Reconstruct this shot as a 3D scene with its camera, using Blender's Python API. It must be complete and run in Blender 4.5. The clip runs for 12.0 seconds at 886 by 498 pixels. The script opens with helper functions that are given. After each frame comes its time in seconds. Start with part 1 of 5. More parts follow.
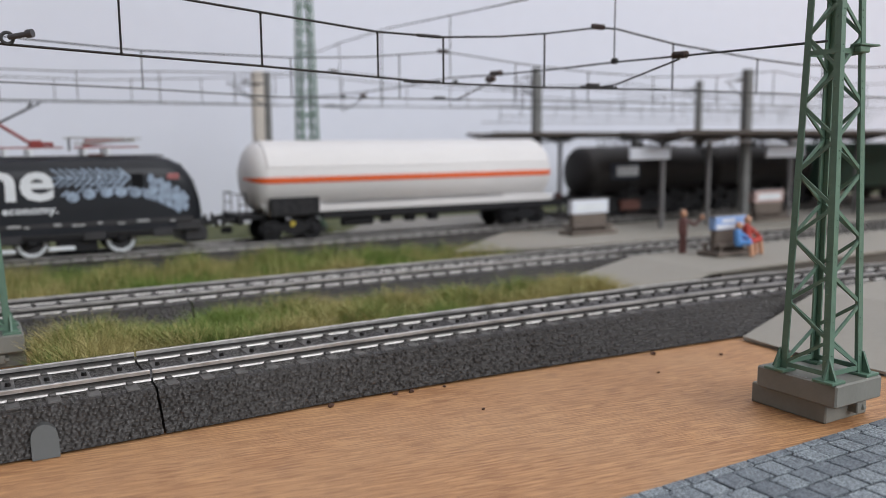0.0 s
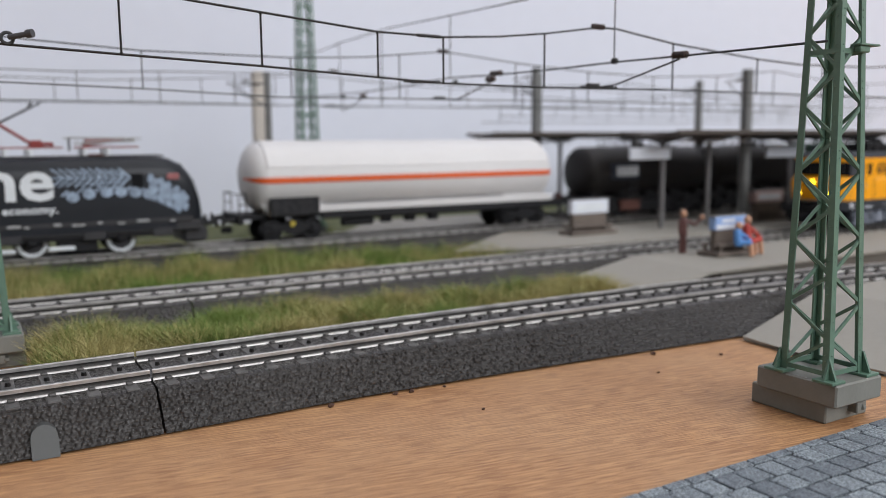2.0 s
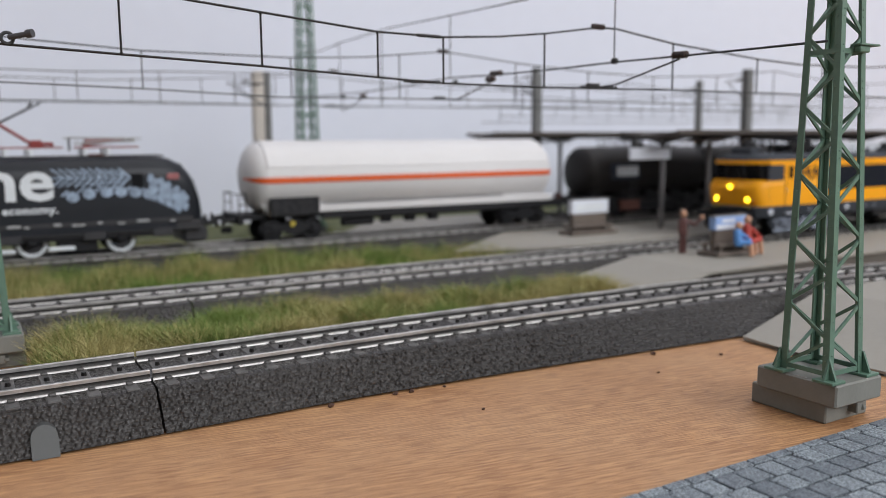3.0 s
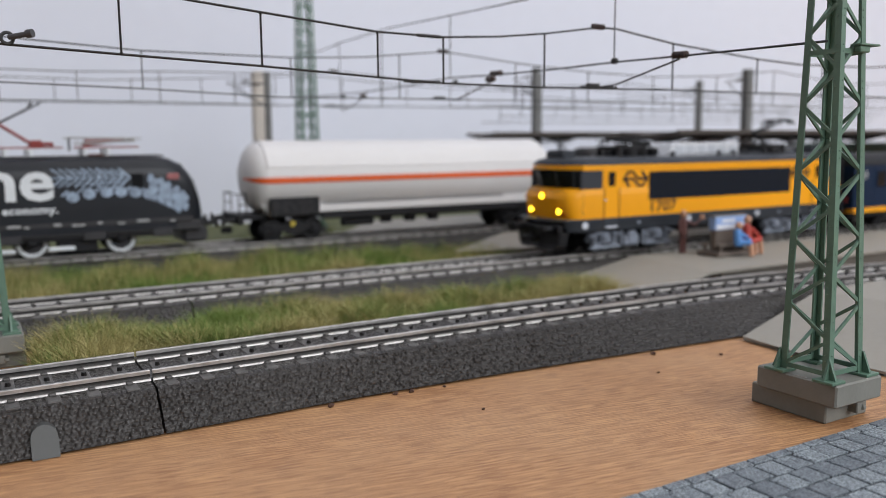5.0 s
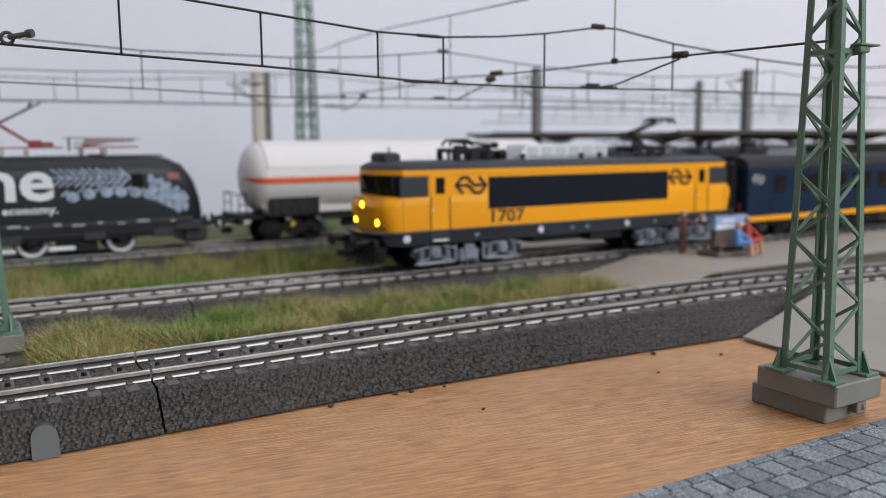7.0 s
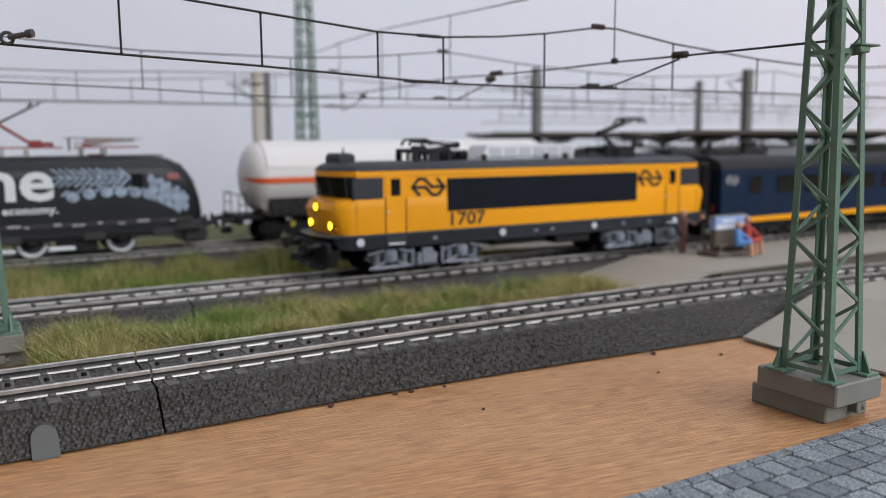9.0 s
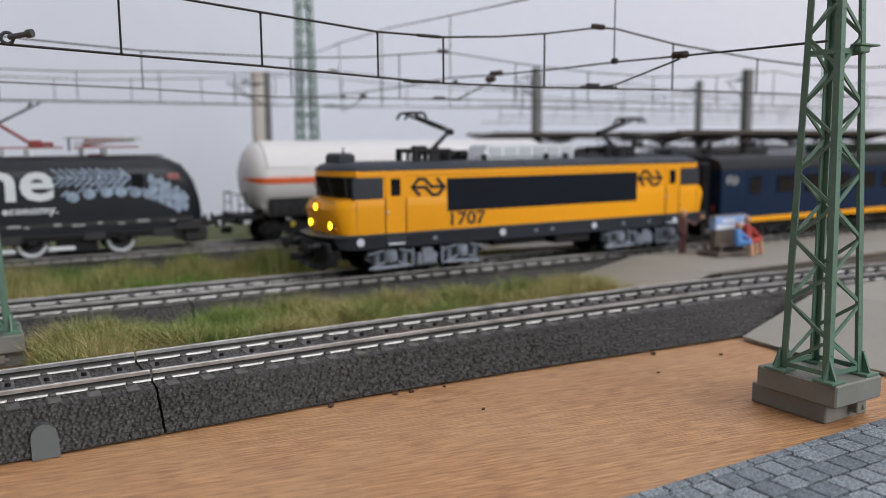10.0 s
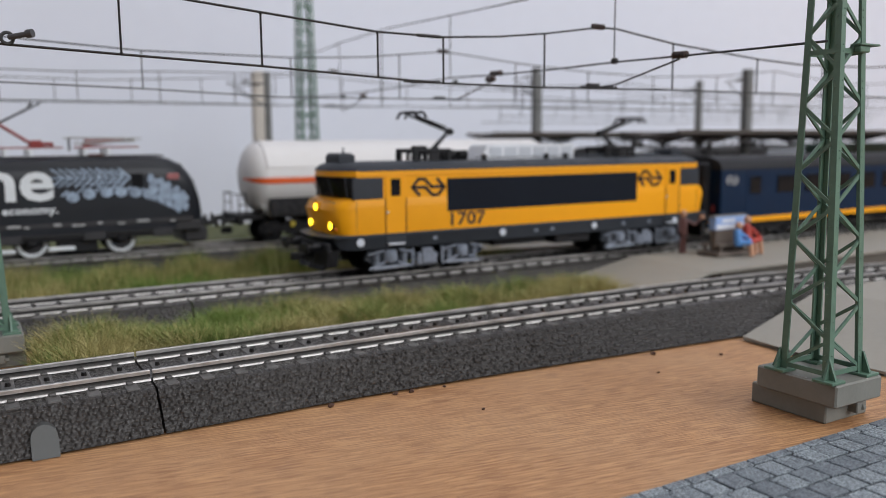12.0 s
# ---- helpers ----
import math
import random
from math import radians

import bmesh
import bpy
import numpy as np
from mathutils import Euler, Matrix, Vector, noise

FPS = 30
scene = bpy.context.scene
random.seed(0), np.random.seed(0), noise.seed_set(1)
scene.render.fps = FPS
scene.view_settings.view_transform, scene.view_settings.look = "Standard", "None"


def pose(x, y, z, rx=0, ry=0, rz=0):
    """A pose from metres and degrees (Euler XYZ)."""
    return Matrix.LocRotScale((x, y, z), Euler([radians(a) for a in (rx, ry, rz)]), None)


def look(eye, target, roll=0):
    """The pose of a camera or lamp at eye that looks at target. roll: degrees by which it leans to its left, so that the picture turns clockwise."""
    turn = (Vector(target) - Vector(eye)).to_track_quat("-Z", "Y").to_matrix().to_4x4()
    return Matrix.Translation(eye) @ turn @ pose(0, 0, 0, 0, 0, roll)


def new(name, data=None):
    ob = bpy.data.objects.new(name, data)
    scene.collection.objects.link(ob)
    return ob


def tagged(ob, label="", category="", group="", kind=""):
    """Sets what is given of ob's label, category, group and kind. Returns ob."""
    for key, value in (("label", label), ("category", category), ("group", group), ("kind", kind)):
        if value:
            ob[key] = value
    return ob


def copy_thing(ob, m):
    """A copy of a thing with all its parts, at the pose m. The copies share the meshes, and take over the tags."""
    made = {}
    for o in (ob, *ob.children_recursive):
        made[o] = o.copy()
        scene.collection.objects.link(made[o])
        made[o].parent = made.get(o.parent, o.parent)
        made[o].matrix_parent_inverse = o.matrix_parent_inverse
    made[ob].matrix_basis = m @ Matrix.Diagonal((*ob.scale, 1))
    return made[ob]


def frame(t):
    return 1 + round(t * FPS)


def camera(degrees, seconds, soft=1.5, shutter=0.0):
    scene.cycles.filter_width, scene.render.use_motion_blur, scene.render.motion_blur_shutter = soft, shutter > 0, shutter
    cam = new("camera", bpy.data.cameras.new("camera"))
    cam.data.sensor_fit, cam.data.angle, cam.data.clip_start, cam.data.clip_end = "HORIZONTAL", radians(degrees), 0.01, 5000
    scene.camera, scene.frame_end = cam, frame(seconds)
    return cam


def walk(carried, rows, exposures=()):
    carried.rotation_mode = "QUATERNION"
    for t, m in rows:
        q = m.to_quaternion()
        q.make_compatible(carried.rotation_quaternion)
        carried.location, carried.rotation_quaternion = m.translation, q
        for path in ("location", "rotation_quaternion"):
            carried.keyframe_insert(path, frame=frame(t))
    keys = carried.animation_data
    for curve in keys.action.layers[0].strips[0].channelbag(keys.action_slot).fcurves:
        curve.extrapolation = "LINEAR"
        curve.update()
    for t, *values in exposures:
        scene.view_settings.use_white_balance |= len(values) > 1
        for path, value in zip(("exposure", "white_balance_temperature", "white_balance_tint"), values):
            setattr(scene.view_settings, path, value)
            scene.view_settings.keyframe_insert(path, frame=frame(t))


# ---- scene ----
# Lengths below are in millimetres unless said otherwise; M turns them into metres.
M = 0.001
RAIL = 10.8          # rail head above the board
FAR_UP = 1.6         # the far track lies on an underlay of this thickness
Y_NEAR, Y_MID, Y_FAR = 187.5, 277.5, 386.0   # centre lines of the three tracks
cam = camera(57.4, 12.0, soft=0.7, shutter=0.5)
cam.data.dof.use_dof = True
cam.data.dof.focus_distance = 0.171
cam.data.dof.aperture_fstop = 17.0
EYE = pose(0, 0, 58.8 * M, 90 - 7.45, 0, -30.43) @ pose(0, 0, 0, 0, 0, -0.46)
walk(cam, [(0.0, EYE), (12.0, EYE)], exposures=[(0.0, 0.0), (7.0, 0.0), (9.5, -0.03), (12.0, -0.10)])

# ---- light ----
world = bpy.data.worlds.new("room_air")
scene.world = world
world.use_nodes = True
world.node_tree.nodes["Background"].inputs[0].default_value = (0.62, 0.68, 0.8, 1)
world.node_tree.nodes["Background"].inputs[1].default_value = 0.3


def area_lamp(name, m, sx, sy, watts, colour):
    data = bpy.data.lights.new(name, "AREA")
    data.shape, data.size, data.size_y, data.energy, data.color = "RECTANGLE", sx, sy, watts, colour
    ob = new(name, data)
    ob.matrix_world = m
    return ob


area_lamp("ceiling_lamp", pose(0.6, -0.1, 1.6), 1.2, 1.0, 7.2, (0.97, 0.97, 1.0))
area_lamp("window_daylight", look((0.85, -1.4, 0.95), (0.2, 0.25, 0.0)), 2.1, 0.95, 36.2, (0.955, 0.97, 1.0))


# ---- materials ----
def nodes_of(name):
    m = bpy.data.materials.new(name)
    m.use_nodes = True
    t = m.node_tree
    return m, t, t.nodes["Principled BSDF"]


def node(t, kind, **inputs):
    n = t.nodes.new(kind)
    for k, v in inputs.items():
        n.inputs[k.replace("_", " ")].default_value = v
    return n


def mix(t, fac, a, b, how="MIX"):
    n = t.nodes.new("ShaderNodeMix")
    n.data_type, n.blend_type = "RGBA", how
    for sock, v in ((n.inputs[0], fac), (n.inputs[6], a), (n.inputs[7], b)):
        if hasattr(v, "links"):
            t.links.new(v, sock)
        elif isinstance(v, (int, float)):
            sock.default_value = v
        else:
            sock.default_value = (*v, 1)
    return n.outputs[2]


def ramp(t, fac, lo, hi):
    n = t.nodes.new("ShaderNodeMapRange")
    n.inputs[1].default_value, n.inputs[2].default_value = lo, hi
    t.links.new(fac, n.inputs[0])
    return n.outputs[0]


def mat(name, colour, rough=0.5, metal=0.0, vary=0.18, grain=900.0, blotch=90.0, bump=0.15, bump_scale=1500.0, spec=0.5, coat=0.0, rand=0.0):
    """A painted, moulded or printed surface: blotches, grain, worn gloss and fine relief."""
    m, t, b = nodes_of(name)
    co = t.nodes.new("ShaderNodeTexCoord").outputs["Object"]
    n1 = node(t, "ShaderNodeTexNoise", Scale=blotch, Detail=3.0)
    n2 = node(t, "ShaderNodeTexNoise", Scale=grain, Detail=2.0)
    n3 = node(t, "ShaderNodeTexNoise", Scale=bump_scale, Detail=2.0)
    for n in (n1, n2, n3):
        t.links.new(co, n.inputs["Vector"])
    dark = tuple(c * (1 - vary) for c in colour)
    light = tuple(min(1.0, c * (1 + vary)) for c in colour)
    c = mix(t, ramp(t, n1.outputs[0], 0.3, 0.7), dark, light)
    c = mix(t, 0.35, c, mix(t, ramp(t, n2.outputs[0], 0.3, 0.7), dark, light))
    if rand:
        info = t.nodes.new("ShaderNodeObjectInfo").outputs["Random"]
        c = mix(t, ramp(t, info, 0.0, 1.0), mix(t, rand, c, (0.0, 0.0, 0.0)), mix(t, rand, c, light))
    t.links.new(c, b.inputs["Base Color"])
    r = t.nodes.new("ShaderNodeMapRange")
    r.inputs[3].default_value, r.inputs[4].default_value = max(0.02, rough - 0.08), min(1.0, rough + 0.1)
    t.links.new(n1.outputs[0], r.inputs[0])
    t.links.new(r.outputs[0], b.inputs["Roughness"])
    b.inputs["Metallic"].default_value = metal
    b.inputs["Specular IOR Level"].default_value = spec
    b.inputs["Coat Weight"].default_value = coat
    if bump:
        bp = node(t, "ShaderNodeBump", Strength=bump, Distance=0.0002)
        t.links.new(n3.outputs[0], bp.inputs["Height"])
        t.links.new(bp.outputs[0], b.inputs["Normal"])
    return m


def wood_mat():
    m, t, b = nodes_of("beech_veneer")
    co = t.nodes.new("ShaderNodeTexCoord").outputs["Object"]
    mp = node(t, "ShaderNodeMapping")
    mp.inputs["Rotation"].default_value = (0, 0, radians(9.5))
    t.links.new(co, mp.inputs["Vector"])
    layers = []
    for sx, sy, detail, bend in ((6, 200, 4.0, 0.15), (70, 1800, 2.0, 0.05), (150, 2900, 1.0, 0.0)):
        st = node(t, "ShaderNodeMapping")
        st.inputs["Scale"].default_value = (sx, sy, 1)
        t.links.new(mp.outputs[0], st.inputs["Vector"])
        g = node(t, "ShaderNodeTexNoise", Scale=1.0, Detail=detail, Roughness=0.6, Distortion=bend)
        t.links.new(st.outputs[0], g.inputs["Vector"])
        layers.append(g.outputs[0])
    big = node(t, "ShaderNodeTexNoise", Scale=34.0, Detail=4.0)
    t.links.new(co, big.inputs["Vector"])
    c = mix(t, ramp(t, layers[0], 0.2, 0.8), (0.46, 0.226, 0.090), (0.51, 0.267, 0.112))
    c = mix(t, ramp(t, layers[1], 0.42, 0.60), mix(t, 0.20, c, (0.76, 0.49, 0.26)), (0.355, 0.170, 0.070))
    c = mix(t, ramp(t, layers[2], 0.50, 0.60), c, (0.275, 0.125, 0.052))
    c = mix(t, ramp(t, big.outputs[0], 0.35, 0.7), c, mix(t, 0.25, c, (0.52, 0.33, 0.180)))
    t.links.new(c, b.inputs["Base Color"])
    b.inputs["Roughness"].default_value = 0.55
    bp = node(t, "ShaderNodeBump", Strength=0.25, Distance=0.0002)
    t.links.new(layers[1], bp.inputs["Height"])
    t.links.new(bp.outputs[0], b.inputs["Normal"])
    return m


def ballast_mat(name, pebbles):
    """Moulded grey plastic ballast with rounded pebbles, a slight sheen and painted-in glints."""
    m, t, b = nodes_of(name)
    co = t.nodes.new("ShaderNodeTexCoord").outputs["Object"]
    v = node(t, "ShaderNodeTexVoronoi", Scale=980.0)
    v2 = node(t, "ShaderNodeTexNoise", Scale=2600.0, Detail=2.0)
    big = node(t, "ShaderNodeTexNoise", Scale=45.0, Detail=3.0)
    v3 = node(t, "ShaderNodeTexVoronoi", Scale=1900.0)
    for n in (v, v2, v3, big):
        t.links.new(co, n.inputs["Vector"])
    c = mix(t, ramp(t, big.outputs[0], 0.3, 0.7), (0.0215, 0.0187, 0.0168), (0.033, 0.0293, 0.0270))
    # sparkling highlights on the pebbles, put into the colour as pale flecks
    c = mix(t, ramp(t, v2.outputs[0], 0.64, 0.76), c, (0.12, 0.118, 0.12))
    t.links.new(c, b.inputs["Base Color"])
    b.inputs["Roughness"].default_value = 0.30
    b.inputs["Specular IOR Level"].default_value = 0.3
    bp = node(t, "ShaderNodeBump", Strength=0.6 if pebbles else 0.15, Distance=0.0006)
    bp.invert = True
    t.links.new(v.outputs["Distance"], bp.inputs["Height"])
    bp2 = node(t, "ShaderNodeBump", Strength=0.3, Distance=0.0003)
    bp2.invert = True
    t.links.new(v3.outputs["Distance"], bp2.inputs["Height"])
    t.links.new(bp.outputs[0], bp2.inputs["Normal"])
    t.links.new(bp2.outputs[0], b.inputs["Normal"])
    return m


def cobble_mat():
    m, t, b = nodes_of("printed_granite_setts")
    co = t.nodes.new("ShaderNodeTexCoord").outputs["Object"]
    info = t.nodes.new("ShaderNodeObjectInfo")
    sh = t.nodes.new("ShaderNodeVectorMath")
    sh.operation = "ADD"
    t.links.new(co, sh.inputs[0])
    t.links.new(info.outputs["Random"], sh.inputs[1])
    n1 = node(t, "ShaderNodeTexNoise", Scale=2300.0, Detail=3.0, Roughness=0.7)
    n2 = node(t, "ShaderNodeTexNoise", Scale=300.0, Detail=2.0)
    t.links.new(sh.outputs[0], n1.inputs["Vector"])
    t.links.new(sh.outputs[0], n2.inputs["Vector"])
    c = mix(t, ramp(t, n1.outputs[0], 0.36, 0.64), (0.052, 0.064, 0.078), (0.47, 0.535, 0.57))
    c = mix(t, ramp(t, n2.outputs[0], 0.3, 0.7), mix(t, 0.35, c, (0.08, 0.095, 0.12)), c)
    c = mix(t, ramp(t, info.outputs["Random"], 0.0, 1.0), mix(t, 0.55, c, (0.05, 0.06, 0.08)), c)
    t.links.new(c, b.inputs["Base Color"])
    b.inputs["Roughness"].default_value = 0.6
    bp = node(t, "ShaderNodeBump", Strength=0.3, Distance=0.0002)
    t.links.new(n1.outputs[0], bp.inputs["Height"])
    t.links.new(bp.outputs[0], b.inputs["Normal"])
    return m


def grass_mat():
    m, t, b = nodes_of("static_grass_fibre")
    geo = t.nodes.new("ShaderNodeNewGeometry")
    n = node(t, "ShaderNodeTexNoise", Scale=26.0, Detail=3.0)
    t.links.new(geo.outputs["Position"], n.inputs["Vector"])
    r = geo.outputs["Random Per Island"]
    green = mix(t, r, (0.078, 0.140, 0.022), (0.235, 0.335, 0.080))
    straw = mix(t, r, (0.27, 0.225, 0.08), (0.50, 0.43, 0.19))
    a = t.nodes.new("ShaderNodeMath")
    a.operation = "MULTIPLY_ADD"
    a.inputs[1].default_value, a.inputs[2].default_value = 0.28, -0.14
    t.links.new(r, a.inputs[0])
    a2 = t.nodes.new("ShaderNodeMath")
    t.links.new(n.outputs[0], a2.inputs[0])
    t.links.new(a.outputs[0], a2.inputs[1])
    c = mix(t, ramp(t, a2.outputs[0], 0.41, 0.60), green, straw)
    t.links.new(c, b.inputs["Base Color"])
    b.inputs["Roughness"].default_value = 0.6
    b.inputs["Specular IOR Level"].default_value = 0.25
    return m


def glow_mat(name, colour, strength):
    m, t, b = nodes_of(name)
    b.inputs["Base Color"].default_value = (*colour, 1)
    b.inputs["Emission Color"].default_value = (*colour, 1)
    b.inputs["Emission Strength"].default_value = strength
    return m


WOOD, SETT, GRASS = wood_mat(), cobble_mat(), grass_mat()
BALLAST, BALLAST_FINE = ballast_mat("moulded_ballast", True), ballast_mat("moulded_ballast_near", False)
WALL = mat("white_wall_paint", (0.71, 0.73, 0.82), 0.9, vary=0.03, blotch=1.5, grain=60, bump=0.05, bump_scale=200)
ROOMWALL = mat("beige_wall_paint", (0.70, 0.68, 0.65), 0.9, vary=0.05, blotch=2, grain=60, bump=0)
CEIL = mat("ceiling_paint", (0.75, 0.75, 0.74), 0.9, vary=0.03, blotch=2, grain=60, bump=0)
FLOOR = mat("floor_laminate", (0.24, 0.23, 0.22), 0.5, blotch=5, grain=60, bump=0)
STEEL = mat("nickel_rail", (0.47, 0.455, 0.44), 0.40, 1.0, vary=0.3, blotch=160, bump=0.06)
SLEEPER = mat("brown_grey_sleeper", (0.080, 0.075, 0.072), 0.42, vary=0.25, blotch=300, bump=0.3, rand=0.2)
STUD = mat("near_black_stud_web", (0.02, 0.018, 0.017), 0.4, 0.6, bump=0)
JOINT = mat("joint_fill", (0.018, 0.021, 0.025), 0.9, bump=0.3)
MASTGREEN = mat("green_lattice_paint", (0.100, 0.182, 0.132), 0.42, vary=0.14, blotch=120, bump=0.12)
OUTLET = mat("smooth_grey_plastic", (0.062, 0.065, 0.063), 0.45, vary=0.06, bump=0.05)
MASTBASE = mat("grey_green_plastic", (0.185, 0.185, 0.165), 0.5, vary=0.1, blotch=140, bump=0.15)
CONCRETE = mat("concrete_grey_pole", (0.155, 0.158, 0.155), 0.7, vary=0.2)
BEIGE = mat("beige_pole", (0.70, 0.64, 0.58), 0.8, vary=0.06)
WIRE = mat("blackened_wire", (0.008, 0.008, 0.009), 0.4, 0.0, vary=0.3, bump=0)
WIREGREY = mat("grey_wire", (0.06, 0.06, 0.066), 0.45, 0.2, vary=0.3, bump=0)
INSUL = mat("brown_insulator", (0.038, 0.019, 0.014), 0.3, bump=0)
PLATFORM = mat("grey_platform_plastic", (0.30, 0.282, 0.245), 0.62, vary=0.06, blotch=25, grain=500, bump=0.15)
PLATEDGE = mat("dark_platform_wall", (0.10, 0.092, 0.08), 0.7)
CANOPY = mat("brown_canopy", (0.070, 0.055, 0.047), 0.6, vary=0.15)
POSTGREY = mat("grey_post_plastic", (0.15, 0.145, 0.148), 0.55, vary=0.12)
SIGNWHITE = mat("pale_sign", (0.68, 0.71, 0.78), 0.45, vary=0.05, bump=0)
SIGNBLUE = mat("blue_sign", (0.27, 0.40, 0.68), 0.4, vary=0.05, bump=0)
SIGNPINK = mat("pink_sign", (0.5, 0.36, 0.34), 0.45, vary=0.08, bump=0)
BENCH = mat("brown_bench", (0.135, 0.108, 0.09), 0.6, vary=0.2)
YELLOW = mat("rail_yellow_paint", (0.86, 0.36, 0.004), 0.42, spec=0.3, vary=0.03, blotch=40, grain=500, bump=0.05)
DARKBLUE = mat("anthracite_louvre", (0.0085, 0.0115, 0.019), 0.6, vary=0.15, spec=0.12)
GREYBODY = mat("dark_grey_body", (0.033, 0.038, 0.047), 0.5, vary=0.12, bump=0.08, spec=0.25)
BLACKPL = mat("black_underframe", (0.009, 0.009, 0.011), 0.5, vary=0.3, spec=0.3)
BOGIEGREY = mat("blue_grey_bogie", (0.20, 0.225, 0.275), 0.42, vary=0.35, blotch=420, grain=1400, bump=0.5, bump_scale=650)
ROOFSILVER = mat("light_grey_grid", (0.46, 0.49, 0.54), 0.4, vary=0.1)
LOGO = mat("black_marking", (0.014, 0.013, 0.016), 0.4, bump=0)
WHITEDOT = mat("pale_axle_cap", (0.55, 0.58, 0.64), 0.4, bump=0)
HANDRAIL = mat("dark_handrail", (0.16, 0.10, 0.05), 0.4, 0.3, bump=0)
LAMPRIM = mat("dark_lamp_rim", (0.09, 0.03, 0.012), 0.45, bump=0)
TAILLENS = mat("amber_tail_lens", (0.62, 0.16, 0.01), 0.25, vary=0.05, bump=0)
LAMPGLOW = glow_mat("warm_headlight", (1.0, 0.62, 0.02), 9.0)
GLASS = mat("dark_window_glass", (0.007, 0.008, 0.010), 0.12, vary=0.2, bump=0, spec=0.2)
COACHBLUE = mat("dark_blue_coach", (0.0025, 0.015, 0.043), 0.42, spec=0.18, vary=0.12, bump=0.05)
COACHROOF = mat("coach_roof", (0.018, 0.019, 0.023), 0.55, spec=0.25, vary=0.15)
TANKWHITE = mat("white_tank_paint", (0.68, 0.665, 0.665), 0.45, vary=0.03, blotch=25, grain=300, bump=0.04)
ORANGE = mat("orange_band", (0.72, 0.115, 0.022), 0.45, vary=0.06, bump=0)
TANKBLACK = mat("black_tank_paint", (0.0145, 0.013, 0.013), 0.45, spec=0.3, vary=0.35, blotch=40)
LABEL = mat("white_lettering", (0.70, 0.73, 0.76), 0.45, vary=0.08, bump=0)
LABELBLUE = mat("pale_blue_print", (0.27, 0.34, 0.44), 0.45, vary=0.5, blotch=300, bump=0)
LABELGREY = mat("grey_plate", (0.38, 0.38, 0.38), 0.5, vary=0.1, bump=0)
LOCOBLACK = mat("black_loco_paint", (0.0115, 0.0135, 0.0185), 0.38, spec=0.3, vary=0.25, blotch=60)
LOCOGREY = mat("loco_sole_bar", (0.038, 0.037, 0.040), 0.5, spec=0.3, vary=0.2)
SIGNNIGHT = mat("night_blue_plate", (0.016, 0.024, 0.045), 0.5, vary=0.1, bump=0)
RED = mat("red_pantograph", (0.24, 0.028, 0.024), 0.4, bump=0)
WHEELWHITE = mat("pale_wheel_rim", (0.74, 0.77, 0.80), 0.35, 0.0, vary=0.1, bump=0)
BROWNRED = mat("brown_red_iron", (0.10, 0.035, 0.025), 0.6, bump=0)
WAGONGREEN = mat("dark_green_wagon", (0.03, 0.065, 0.045), 0.5, vary=0.15)
DIRT = mat("rust_crumb", (0.075, 0.035, 0.022), 0.8)
FIGRED = mat("figure_red", (0.42, 0.045, 0.03), 0.5, bump=0)
FIGDARK = mat("figure_brown", (0.115, 0.045, 0.04), 0.55, bump=0)


# ---- building blocks ----
def part(name, bm, material, parent=None, label="", smooth=False, at=None, sharp=38):
    """Links a bmesh, drawn in millimetres, as one mesh object."""
    me = bpy.data.meshes.new(name)
    bm.transform(Matrix.Scale(M, 4))
    bmesh.ops.recalc_face_normals(bm, faces=bm.faces)
    bm.to_mesh(me)
    bm.free()
    if smooth:
        me.polygons.foreach_set("use_smooth", [True] * len(me.polygons))
        me.set_sharp_from_angle(angle=radians(sharp))
    for x in material if isinstance(material, (list, tuple)) else [material]:
        me.materials.append(x)
    ob = new(name, me)
    ob.parent = parent
    if at is not None:
        ob.matrix_basis = at
    if label:
        tagged(ob, label)
    return ob


def again(name, ob, parent, at):
    """Another object on the mesh of ob."""
    o = new(name, ob.data)
    o.parent = parent
    o.matrix_basis = at
    return o


def mm(x, y, z, rx=0, ry=0, rz=0):
    return pose(x * M, y * M, z * M, rx, ry, rz)


def thing(name, label, category, at=None, group="", kind=""):
    ob = new(name)
    ob.empty_display_size = 0.005
    if at is not None:
        ob.matrix_basis = at
    return tagged(ob, label, category, group, kind)


def BM():
    return bmesh.new()


def box(bm, x0, x1, y0, y1, z0, z1, b=0.0, m=None, seg=1):
    r = bmesh.ops.create_cube(bm, size=1.0)
    v = r["verts"]
    for p in v:
        p.co = Vector((x0 + (p.co.x + 0.5) * (x1 - x0), y0 + (p.co.y + 0.5) * (y1 - y0), z0 + (p.co.z + 0.5) * (z1 - z0)))
        if m is not None:
            p.co = m @ p.co
    if b:
        es = list({e for p in v for e in p.link_edges})
        bmesh.ops.bevel(bm, geom=es, offset=b, segments=seg, affect="EDGES", profile=0.5)
    return bm


def tube(bm, a, c, r, seg=8, r2=None):
    a, c = Vector(a), Vector(c)
    d = c - a
    q = d.to_track_quat("Z", "Y").to_matrix().to_4x4()
    bmesh.ops.create_cone(bm, cap_ends=True, segments=seg, radius1=r, radius2=r if r2 is None else r2, depth=d.length,
                          matrix=Matrix.Translation((a + c) / 2) @ q)
    return bm


def ball(bm, p, r, sx=1, sy=1, sz=1, seg=12, rings=8):
    bmesh.ops.create_uvsphere(bm, u_segments=seg, v_segments=rings, radius=r, matrix=Matrix.Translation(p) @ Matrix.Diagonal((sx, sy, sz, 1)))
    return bm


